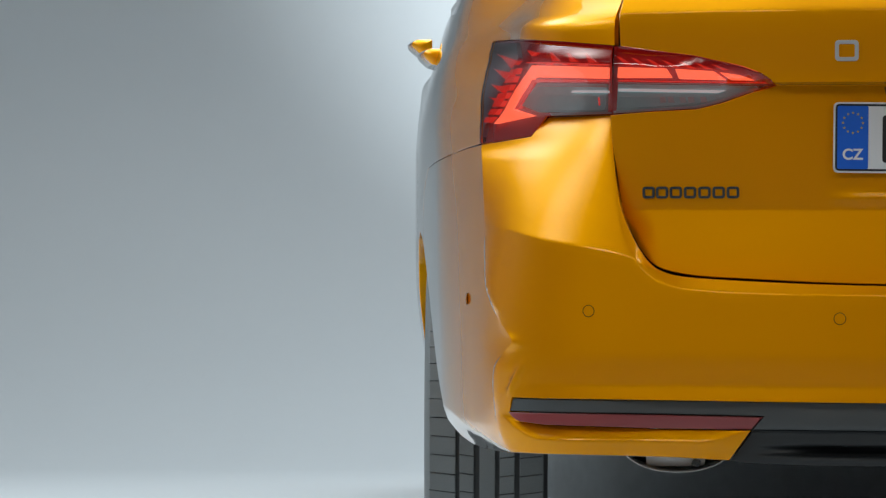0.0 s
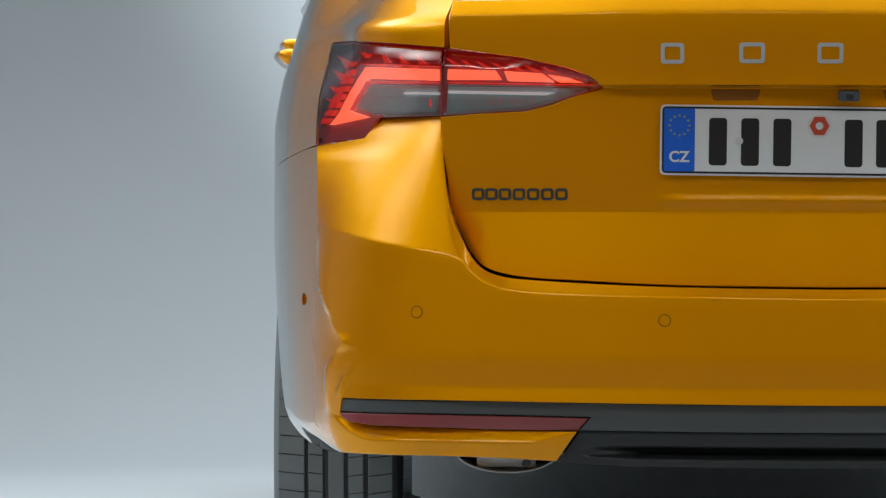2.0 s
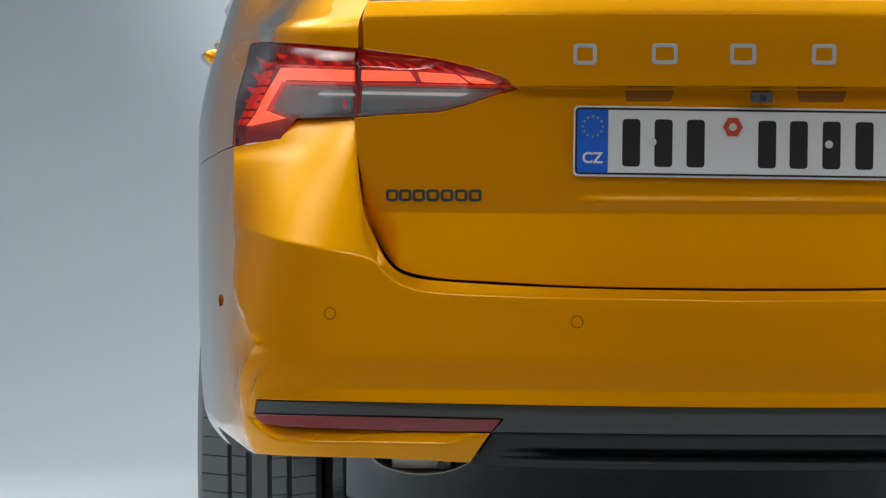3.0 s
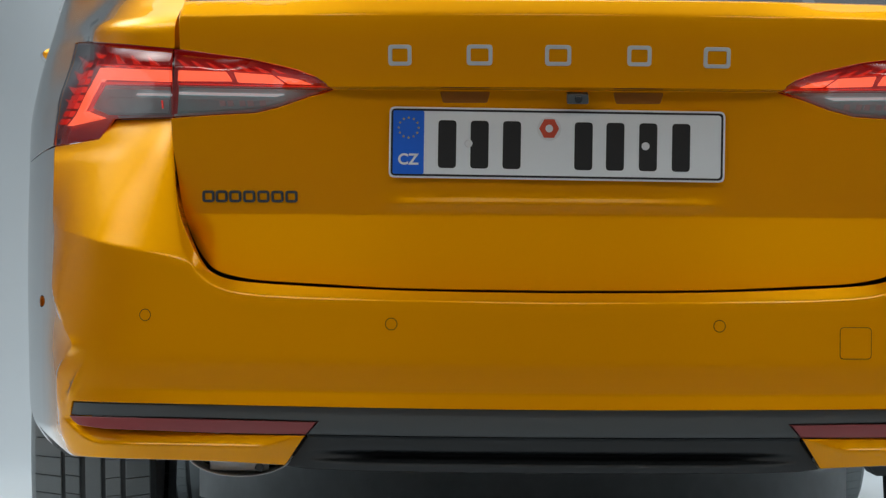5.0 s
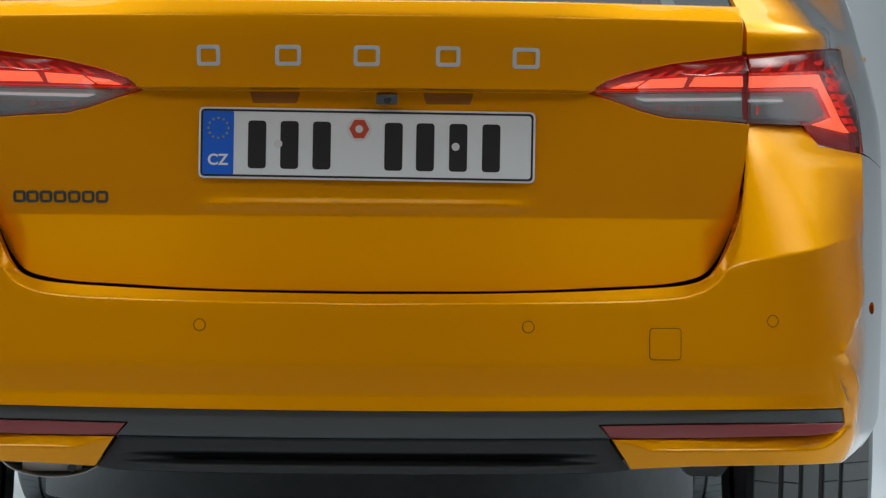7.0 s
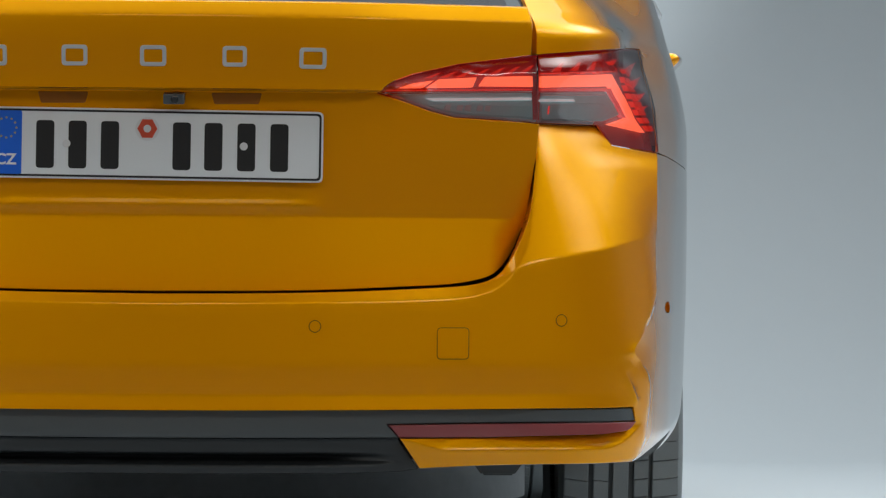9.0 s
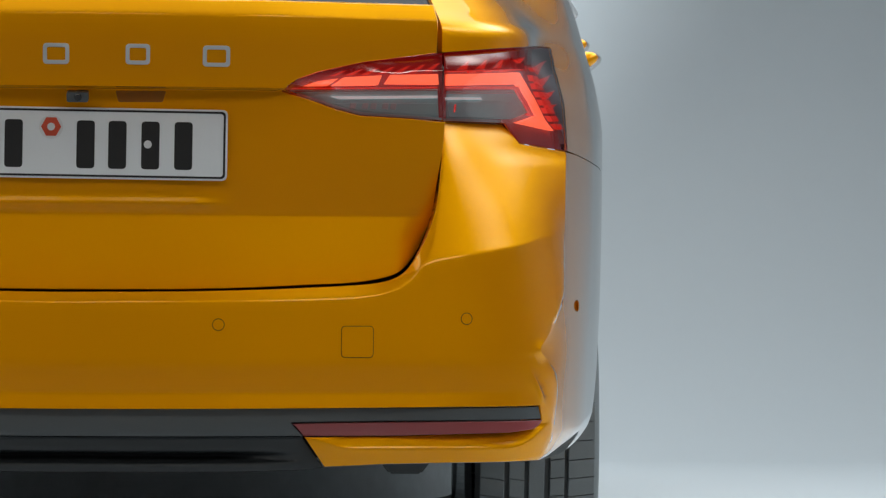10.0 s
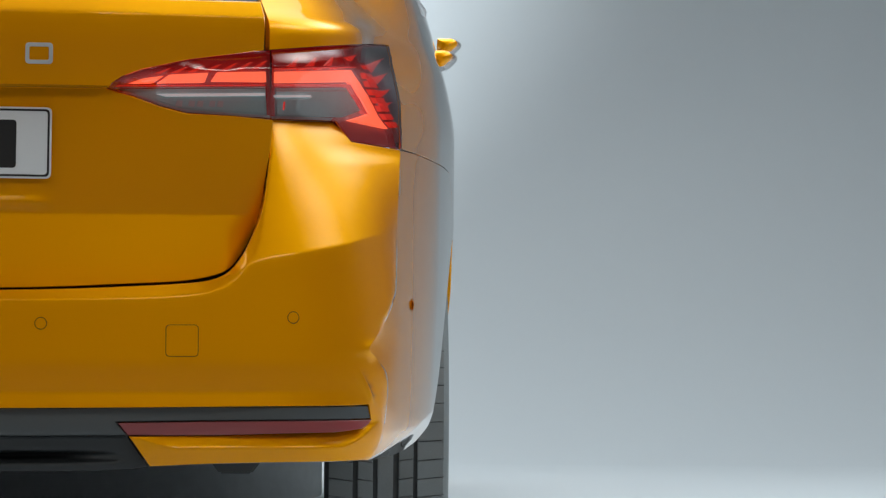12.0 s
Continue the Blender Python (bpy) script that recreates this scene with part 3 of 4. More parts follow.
VAL = [(0, .4218), (.345, .4228), (.616, .4242), (.745, .4242), (.7790, .4244), (.7850, .4045), (.626, .4045), (.372, .4015), (.393, .379), (.4275, .337), (.43, .330), (.40, .326), (.30, .3235), (0, .323)]
UPPER = VAL[:9] + [(.3915, .3805), (.20, .3800), (0, .3798)]
LOWER = [(0, .3785), (.20, .3787), (.3930, .3792)] + VAL[10:]
panel("bumper_strip", whole(UPPER), set_valance, GREY_PLASTIC, rear_bumper, h=.008, thick=.03, edge=.0012, label="grey moulded plastic strip across the bumper")
panel("diffuser", whole(LOWER), set_valance, BLACK_PLASTIC, rear_bumper, out=-.001, h=.007, thick=.03, edge=.0012, label="black moulded plastic rear diffuser",
      lines=[[(-.4, z), (.4, z)] for z in (.326, .331, .335, .337, .339, .341, .3435, .347, .3505, .3525, .3545, .3565, .3585, .366, .372, .3765)])
for right in (True, False):
    ref = [(.376, .3998), (.626, .4025), (.7830, .4028)] + REFL_LOW[-2::-1]
    ref = [(s, z + (.0012 if i > 2 else 0)) for i, (s, z) in enumerate(ref)]
    panel("bumper_reflector", mirror(ref, right), set_valance, REFLECTOR, rear_bumper, out=.002, h=.012, edge=.0012, thick=.02, label="long red reflector strip")


# parking sensors and the towing-eye cover
def on_skin(setting, s, z, out=0.0):
    """The frame of the skin at a point: x along, z up the skin, -y outwards."""
    e = .002
    p = skin(setting, s, z, out)
    u = Vector(skin(setting, s + e, z) - skin(setting, s - e, z)).normalized()
    v = Vector(skin(setting, s, z + e) - skin(setting, s, z - e)).normalized()
    nrm = u.cross(v).normalized()
    v = nrm.cross(u)
    m = Matrix((u, -nrm, v)).transposed().to_4x4()
    m.translation = Vector(p)
    return m


def ring_of(a, b, n=32):
    bm = bmesh.new()
    vo = [bm.verts.new((x, 0, z)) for x, z in disc(b, n)]
    vi = [bm.verts.new((x, 0, z)) for x, z in disc(a, n)]
    for i in range(n):
        bm.faces.new((vo[i], vo[(i + 1) % n], vi[(i + 1) % n], vi[i]))
    return bm


for s, z in ((.645, .5635), (.2525, .5535), (.9905, .580)):
    for g in (1, -1):
        at = on_skin(set_bumper, g * s, z) @ Matrix.Rotation(radians(24 * g if s > .9 else 0), 4, "Z")
        r = .0085
        sensor = prism("parking_sensor", disc(r), PAINT, rear_bumper, .0012, at @ Matrix.Translation((0, .0004, 0)), .0004, "round painted parking sensor")
        bm = ring_of(r, r + .0011)
        bmesh.ops.transform(bm, matrix=at @ Matrix.Translation((0, -.0004, 0)), verts=bm.verts)
        part("seal_ring", bm, DARK, sensor)
cover = prism("towing_eye_cover", rect(.0495, .0475, .006), PAINT, rear_bumper, .0012, on_skin(set_bumper, .4705, .5275) @ Matrix.Translation((0, .0002, 0)), .0005, "square painted towing-eye cover")
bm = bmesh.new()
o, i_ = rect(.0515, .0495, .0068), rect(.0495, .0475, .006)
vo, vi = [bm.verts.new((x, -.0004, z)) for x, z in o], [bm.verts.new((x, -.0004, z)) for x, z in i_]
for k in range(len(o)):
    bm.faces.new((vo[k], vo[(k + 1) % len(o)], vi[(k + 1) % len(o)], vi[k]))
bmesh.ops.transform(bm, matrix=on_skin(set_bumper, .4705, .5275), verts=bm.verts)
part("cover_gap", bm, DARK, cover)


# quarter panels, doors and front wings on the flank
def flank(right):
    sd = s_side
    top = 1.075
    quarter = [(.6165, 1.105), (.6165, .9800), (.7267, .9892), (.8179, .9952), (.95, 1.0025), (1.06, 1.0075), (1.0955, 1.0080), (1.1060, .989), (1.0865, .9565), (1.0285, .9113), (.9853, .8680), (.9605, .8330), (1.0675, .8285), (1.244, .8175), (1.475, .806), (sd(.905), .772), (sd(.953), .722), (sd(.935), .669),
               (sd(1.0), .685), (sd(1.19), .70), (sd(1.36), .685), (sd(1.50), .80), (sd(1.66), .97), (sd(1.68), 1.085), (sd(1.2), 1.092), (sd(.86), 1.090), (sd(.79), 1.118), (sd(.60), 1.15), (sd(.45), 1.155), (.80, 1.15), (.70, 1.13)]
    panel("quarter_panel", mirror(quarter, right), smoothed(set_upper, .11, 0), PAINT, car, h=.010, thick=.02, edge=.0010)
    rear_door = [(sd(1.665), 1.058), (sd(1.645), .972), (sd(1.485), .805), (sd(1.375), .69), (sd(1.47), .64), (sd(1.54), .54), (sd(1.56), .36), (sd(2.55), .35), (sd(2.56), .9), (sd(2.53), 1.045)]
    door = panel("rear_door", mirror([(s + .004, z) for s, z in rear_door], right), lambda s, z: set_flank(z, s), PAINT, car, h=.03, rims=[(0, -.002), (-.004, -.006), (-.025, -.022)], step=.01)
    front_door = [(sd(2.54), 1.045), (sd(2.57), .9), (sd(2.56), .35), (sd(3.42), .35), (sd(3.45), .62), (sd(3.42), 1.02)]
    panel("front_door", mirror(front_door, right), lambda s, z: set_flank(z, s), PAINT, car, h=.04, thick=.02, step=.01)
    wing = [(sd(3.43), 1.01), (sd(3.46), .62), (sd(3.43), .35), (sd(3.48), .40), (sd(3.55), .56), (sd(3.7), .67), (sd(3.87), .70), (sd(4.04), .67), (sd(4.19), .56), (sd(4.25), .40), (sd(4.26), .30), (sd(4.30), .28), (sd(4.35), .78), (sd(4.2), .84), (sd(3.9), .92)]
    panel("front_wing", mirror(wing, right), lambda s, z: set_flank(z, s), PAINT, car, h=.04, thick=.02, step=.01)
    sill = [(sd(1.56), .355), (sd(1.57), .25), (sd(3.44), .25), (sd(3.44), .345), (sd(2.5), .345)]
    panel("sill", mirror(sill, right), lambda s, z: set_flank(z), BLACK_PLASTIC, car, h=.04, thick=.02, step=.02)
    return door


for right in (True, False):
    flank(right)
nose = [(s_side(4.36), .78), (s_side(4.31), .20), (S_END, .17), (S_END, .72)]
for right in (True, False):
    panel("front_bumper", mirror(nose, right), lambda s, z: set_flank(z) + 0 * s, PAINT, car, h=.04, thick=.03, step=.015)


def upper_body():
    """Bonnet, roof and glass above the belt line, and a dark liner inside the skin."""
    g = []
    for y, z, w, c in ((4.57, .74, .55, .02), (4.40, .80, .74, .05), (4.1, .87, .80, .05), (3.7, .94, .80, .06), (3.35, 1.0, .78, .06)):
        g.append([(w * k, y - .1 * (1 - k * k) * 0, z + c * (1 - k * k)) for k in np.linspace(-1, 1, 17)])
    grid_mesh("bonnet", g, PAINT, car)
    roof = []
    for y, z, w in ((.30, 1.36, .52), (.55, 1.405, .56), (1.2, 1.435, .60), (1.9, 1.435, .61), (2.4, 1.40, .60), (2.55, 1.375, .58)):
        roof.append([(w * k, y, z + .035 * (1 - k ** 4)) for k in np.linspace(-1, 1, 17)])
    grid_mesh("roof", roof, PAINT, car)
    for g_ in (1, -1):
        belt = [(g_ * .60, .26, 1.112), (g_ * .74, .50, 1.112), (g_ * .835, .80, 1.105), (g_ * .852, .86, 1.088), (g_ * .868, 1.9, 1.082), (g_ * .872, 2.6, 1.05), (g_ * .85, 3.3, 1.02)]
        rail = [(g_ * .52, .34, 1.36), (g_ * .55, .55, 1.40), (g_ * .575, .8, 1.42), (g_ * .58, .9, 1.425), (g_ * .61, 1.9, 1.435), (g_ * .60, 2.4, 1.40), (g_ * .60, 2.5, 1.385)]
        rows = []
        for k in np.linspace(0, 1, 9):
            b = .03 * math.sin(math.pi * k)
            rows.append([(a[0] + (c[0] - a[0]) * k + g_ * b, a[1] + (c[1] - a[1]) * k, a[2] + (c[2] - a[2]) * k) for a, c in zip(belt, rail)])
        grid_mesh("side_window", rows, GLASS, car, face=(g_, 0, 0))
        trim = []
        for k in range(len(belt)):
            c = Vector(belt[k])
            trim.append([c + Vector((g_ * .010 * math.cos(a), 0, .004 + .009 * math.sin(a))) for a in np.linspace(0, 2 * math.pi, 13)[:-1]])
        grid_mesh("window_trim", trim, CHROME, car, closed=True, label="bright metal trim along the window's foot")
        # added black sheet behind the glass, in place of the unlit cabin
        rows = [[(p[0] - g_ * .03, p[1] + .03, p[2]) for p in r] for r in rows]
        grid_mesh("dark_cabin_sheet", rows, DARK, car)
    rows = []
    for k in np.linspace(0, 1, 10):
        w = .60 - .10 * k
        rows.append([(w * q, .02 + .075 * (q * q) + .37 * k + .02 * math.sin(math.pi * k) * -1, 1.050 + .30 * k) for q in np.linspace(-1, 1, 25)])
    glass = grid_mesh("rear_window", rows, GLASS, car, face=(0, -1, 0), label="dark tinted rear window")
    rows = [[(x * .98, y + .02, z) for x, y, z in r] for r in rows]
    grid_mesh("window_seal", [[(x, y + .012, z - .012) for x, y, z in rows[0]], [(x, y - .002, z + .001) for x, y, z in rows[0]]], DARK, car)
    rows = []
    for k in np.linspace(0, 1, 6):
        rows.append([((.80 - .22 * k) * q, 3.32 - .80 * k + .05 * (1 - q * q), 1.02 + .36 * k) for q in np.linspace(-1, 1, 13)])
    grid_mesh("windscreen", rows, GLASS, car)
    # dark inner shell, so that the gaps read black
    ss = np.linspace(-S_END, S_END, 260)
    rows = []
    for z, d in ((.34, .14), (.40, .12), (.70, .10), (.88, .145), (1.00, .13), (1.04, .14)):
        x, y, nx, ny = contour(ss)
        rows.append([(a - b * d, c - e * d, z) for a, b, c, e in zip(x, nx, y, ny)])
    grid_mesh("inner_body", rows, DARK, car, closed=True)
    # added rounded shell: its shading stands in for the floor's shadow gradient
    bm = bmesh.new()
    ring = [(.681 * math.cos(t), 2.05 - .48 * math.sin(t)) for t in np.linspace(0, math.pi, 41)] + [(-.681, 4.4), (.681, 4.4)]
    low, top = [bm.verts.new((x, y, .15)) for x, y in ring], [bm.verts.new((x, y, .30)) for x, y in ring]
    for i in range(len(ring)):
        k = (i + 1) % len(ring)
        bm.faces.new((low[i], low[k], top[k], top[i])).smooth = i < 40
    bmesh.ops.solidify(bm, geom=bm.faces[:], thickness=.01)
    bm.faces.new([bm.verts.new((x * .985, y + .01, .155)) for x, y in ring])
    bmesh.ops.recalc_face_normals(bm, faces=bm.faces)
    part("under_shade_shell", bm, UNDER, car, "pale rounded shell added to imitate the fading floor light under the car")
    # added black slab through the cabin keeps the inside dark
    bm = bmesh.new()
    bmesh.ops.create_cube(bm, size=1, matrix=Matrix.Translation((0, 2.0, 1.0)) @ Matrix.Diagonal((1.25, 3.0, .08, 1)))
    part("dark_cabin_slab", bm, DARK, car)


upper_body()


# ---- lamps ----
def lamp_side(right, outer):
    outline = LAMP_OUT if outer else LAMP_IN
    setting = set_upper if outer else set_hatch
    lens = lens_of(smoothed(set_upper, .11, 0), LAMP_TOP[:6], LAMP_FOOT[::-1], .0165, .26) if outer else lens_of(smoothed(setting, 0, .012), LAMP_IN[6::-1], LAMP_IN[6:], .0195, .25)
    if outer:
        setting = smoothed(setting, .11, 0)
    parent = car if outer else gate
    name = "tail_lamp" if outer else "tailgate_lamp"
    m = lambda p: mirror(p, right)
    body = panel(name, m(outline), setting, DEEP_RED, parent, out=-.020, h=.009, edge=.003, rims=[(.0005, -.004)], label="lit red tail lamp with a clear lower chamber")
    panel("lens", m(outline), lens, LENS, body, out=.0015, h=.006, edge=.0012, rims=[(.0004, -.002)], label="glossy clear lens")

    def bar(nm, p, mat, a, b, label="", r=.0015):
        return panel(nm, m(rounded(p, r, 2)), setting, mat, body, out=a, h=.010, edge=.0008, thick=-a + b, label=label, step=.008)
    if outer:
        bar("light_guide", [(.8477, .9559), (.787, .9531), (.7008, .9495), (.6362, .9470), (.6394, .9294), (.7065, .9316), (.7968, .9348), (.8531, .9371), (.8822, .9208), (.9022, .9041), (.9170, .8871), (.8945, .8814), (.8711, .8758),
                            (.9012, .8723), (.9277, .8686), (.9565, .8651), (.9425, .8838), (.9301, .9024), (.9137, .9208), (.8877, .9387)], LED_RED, -.011, .008, "lit red arrow-shaped light guide", .0008)
        # sheet under the lens, coloured like the wall's reflection at the outer end
        bar("outer_sheen", [(.900, .9700), (.950, .9975), (1.06, 1.0050), (1.0935, 1.0056), (1.1032, .989), (1.0837, .9571), (1.0257, .9121), (.9828, .8687), (.965, .843), (.970, .880), (.965, .905), (.950, .935)], MAUVE_SHEEN, -.0035, .004, "pale mauve outer area, a lens reflection put into colour")
        bar("clear_chamber", [(.6438, .9218), (.7709, .9253), (.8561, .9282), (.8856, .9114), (.9060, .8942), (.8595, .8811), (.7905, .8794), (.6531, .8768)], LAMP_GREY, -.016, .004, "clear grey lower chamber")
        bar("lamp_module", rounded([(.6480, .9040), (.760, .9068), (.845, .9085), (.868, .8985), (.840, .8838), (.760, .8815), (.655, .8800)], .006, 4), LAMP_SHADE, -.0135, .004, "dark rounded lamp module behind the lens")
        bar("chamber_line", [(.6440, .9178), (.770, .9210), (.845, .9235), (.8465, .9222), (.770, .9196), (.6442, .9165)], LAMP_LINE, -.0130, .004)
        bar("chamber_edge", [(.6403, .9277), (.7292, .9297), (.8575, .9337), (.8934, .9111), (.9157, .8880), (.9060, .8877), (.8822, .9085), (.8465, .9288), (.7263, .9256), (.6411, .9242)], FIN_RED, -.0125, .006, "", .0005)
        bar("frosted_strip", [(.6433, .9112), (.733, .9128), (.740, .9096), (.6439, .9072)], LAMP_WHITE, -.0120, .006, "thin frosted white strip")
        bar("chamber_frame", [(.6375, .8742), (.720, .8742), (.8165, .8744), (.8200, .8790), (.720, .8785), (.6385, .8780)], LAMP_EDGE, -.0100, .006, "", .0004)
        bar("bulb_mark", [(.6640, .9010), (.6690, .9012), (.6700, .8880), (.6650, .8878)], FIN_RED, -.0125, .004)
        for tri in ([(.8915, .9651), (.935, .9551), (1.0631, .9850)], [(.9138, .9468), (.9367, .9357), (1.052, .9602)], [(.9326, .9254), (.9424, .9156), (1.0152, .9329)], [(.9416, .9063), (.9479, .8991), (.9890, .9101)], [(.8007, .9740), (.8217, .9694), (.844, .9803)]):
            bar("fin", tri, FIN_RED, -.0020, .006, "pointed red plastic fin", .0006)
        for k in range(7):
            a, b = k / 7, (k + .72) / 7
            quad = [(.8930 + .070 * a, .9535 - .0900 * a), (.8930 + .070 * b, .9535 - .0900 * b), (.9330 + .052 * b, .9530 - .0880 * b), (.9330 + .052 * a, .9530 - .0880 * a)]
            bar("facet", quad, FIN_RED, -.0028, .006, "", .0004)
        for s0, z0 in ((.763, .9597), (.712, .9575), (.668, .9553)):
            bar("fin", [(s0 + .010, z0), (s0 - .009, z0 - .0006), (s0 + .014, z0 + .0145)], FIN_RED, -.0140, .006, "pointed red plastic fin", .0005)
            bar("facet", [(s0 + .034, z0 - .0005), (s0 + .016, z0 - .0012), (s0 + .0155, z0 - .0052), (s0 + .032, z0 - .0045)], FIN_RED, -.0130, .006, "", .0004)
        bar("red_rib", [(.8832, .9629), (.6347, .9523), (.6352, .9505), (.8760, .9606)], FIN_RED, -.0130, .006)
    else:
        bar("light_guide", [(.6130, .9464), (.5313, .9437), (.5215, .9289), (.6155, .9297)], LED_RED, -.0095, .008, "lit red light guide segment")
        bar("light_guide", [(.5159, .9426), (.4544, .9380), (.4362, .9243), (.5103, .9270)], LED_RED, -.0090, .008, "lit red light guide segment")
        bar("light_guide", [(.4447, .9360), (.4120, .9311), (.3890, .9229), (.4282, .9241)], LED_RED, -.0080, .008, "lit red light guide segment")
        bar("clear_chamber", [(.6155, .9205), (.378, .9150), (.405, .9066), (.447, .8925), (.487, .8830), (.56, .8792), (.6205, .8770)], LAMP_GREY, -.014, .004, "clear grey lower chamber")
        bar("lamp_module", [(.6150, .9010), (.440, .8985), (.462, .8920), (.490, .8865), (.56, .8830), (.6180, .8812)], LAMP_SHADE, -.0125, .004, "dark rounded lamp module behind the lens")
        for k in range(5):
            a = .468 + .016 * k + .003 * (k % 2)
            bar("bulb_facet", [(a, .8905), (a + .010, .8895), (a + .011, .8990), (a + .002, .8992)], LAMP_EDGE, -.0115, .004, "", .0004)
        bar("frosted_strip", [(.6150, .9085), (.452, .9045), (.437, .9085), (.6145, .9128)], LAMP_WHITE, -.0105, .006, "thin frosted white strip")
        bar("chamber_line", [(.6145, .9228), (.3720, .9172), (.3745, .9160), (.6145, .9212)], LAMP_EDGE, -.0105, .006)
        bar("chamber_edge", [(.6140, .9262), (.3730, .9200), (.3720, .9182), (.6142, .9242)], FIN_RED, -.0105, .006)
        bar("chamber_frame", [(.6235, .8742), (.5584, .8772), (.4849, .8808), (.4449, .8905), (.3830, .9110), (.3880, .9128), (.4460, .8945), (.4860, .8846), (.5586, .8808), (.6228, .8780)], LAMP_EDGE, -.0060, .006, "", .0004)
        for i in range(7):
            s0 = .600 - .0265 * i
            z0 = .9500 - .0017 * i
            bar("fin", [(s0, z0), (s0 - .012, z0 - .0005), (s0 + .010, z0 + .0125 - .0008 * i), (s0 + .016, z0 + .0135 - .0008 * i)], FIN_RED, -.0105, .006, "pointed red plastic fin", .0005)
    return body


for right in (True, False):
    lamp_side(right, True)
    lamp_side(right, False)


# ---- number plate ----
def number_plate():
    tilt = pose(.0022, -.0190, .832, 0, .523, 0)
    base = prism("number_plate", rect(.520, .110, .009), PLATE_WHITE, gate, .003, tilt @ Matrix.Translation((0, .006, 0)), .001, "white number plate with black rim and blue band")
    at = lambda x, z, y=-.0036: tilt @ Matrix.Translation((x, .006 + y, z))
    bm = bmesh.new()
    o, i_ = rect(.514, .104, .0072), rect(.5075, .0975, .0055)
    vo, vi = [bm.verts.new((x, 0, z)) for x, z in o], [bm.verts.new((x, 0, z)) for x, z in i_]
    for k in range(len(o)):
        bm.faces.new((vo[k], vo[(k + 1) % len(o)], vi[(k + 1) % len(o)], vi[k]))
    ex = bmesh.ops.extrude_face_region(bm, geom=bm.faces[:])
    bmesh.ops.translate(bm, verts=[v for v in ex["geom"] if isinstance(v, bmesh.types.BMVert)], vec=(0, -.0008, 0))
    bmesh.ops.recalc_face_normals(bm, faces=bm.faces)
    bmesh.ops.transform(bm, matrix=at(0, 0, -.0028), verts=bm.verts)
    part("rim_line", bm, PLATE_BLACK, base)
    prism("blue_band", rounded([(-.254, -.049), (-.206, -.049), (-.206, .049), (-.254, .049)], .003), PLATE_BLUE, base, .0012, at(0, 0, -.0028), .0003)
    # characters as plain bars
    for x in (-.170, -.120, -.070, .041, .090, .141, .192):
        prism("character_bar", rect(.028, .074, .006), PLATE_BLACK, base, .0010, at(x + .0, -.002, -.0028), .0005)
    bm = bmesh.new()
    for k in range(12):
        a = 2 * math.pi * k / 12
        c = Vector((-.230 + .0155 * math.cos(a), 0, .0225 + .0155 * math.sin(a)))
        vs = [bm.verts.new(c + Vector(((.0024 if j % 2 == 0 else .001) * math.sin(math.pi * j / 5), 0, (.0024 if j % 2 == 0 else .001) * math.cos(math.pi * j / 5)))) for j in range(10)]
        bm.faces.new(vs)
    ex = bmesh.ops.extrude_face_region(bm, geom=bm.faces[:])
    bmesh.ops.translate(bm, verts=[v for v in ex["geom"] if isinstance(v, bmesh.types.BMVert)], vec=(0, -.0006, 0))
    bmesh.ops.recalc_face_normals(bm, faces=bm.faces)
    bmesh.ops.transform(bm, matrix=at(0, 0, -.0038), verts=bm.verts)
    part("ring_of_stars", bm, STAR_YELLOW, base)
    tx = bpy.data.curves.new("country_letters", "FONT")
    tx.body, tx.size, tx.align_x, tx.align_y, tx.extrude, tx.offset = "CZ", .0235, "CENTER", "CENTER", .0003, .0006
    tx.materials.append(PLATE_WHITE)
    ob = new("country_letters", tx)
    ob.parent = base
    ob.matrix_local = at(-.2302, -.027, -.0044) @ pose(0, 0, 0, 90, 0, 0)
    prism("sticker", [(.0155 * math.cos(math.pi * k / 3), .0165 * math.sin(math.pi * k / 3)) for k in range(6)], STICKER_RED, base, .0006, at(-.0125, .0245, -.0031), .0002, "red hexagonal inspection sticker")
    prism("sticker_ring", disc(.0185, 32), SCREW_WHITE, base, .0003, at(-.0125, .0240, -.0028), .0001)
    prism("sticker_centre", disc(.006, 20), CHROME, base, .0004, at(-.0125, .0245, -.0036), .0001)
    for x in (-.137, .137):
        prism("screw_cap", disc(.0062, 24), SCREW_WHITE, base, .0022, at(x, -.0005, -.0030), .0010, "round white screw cap")


number_plate()

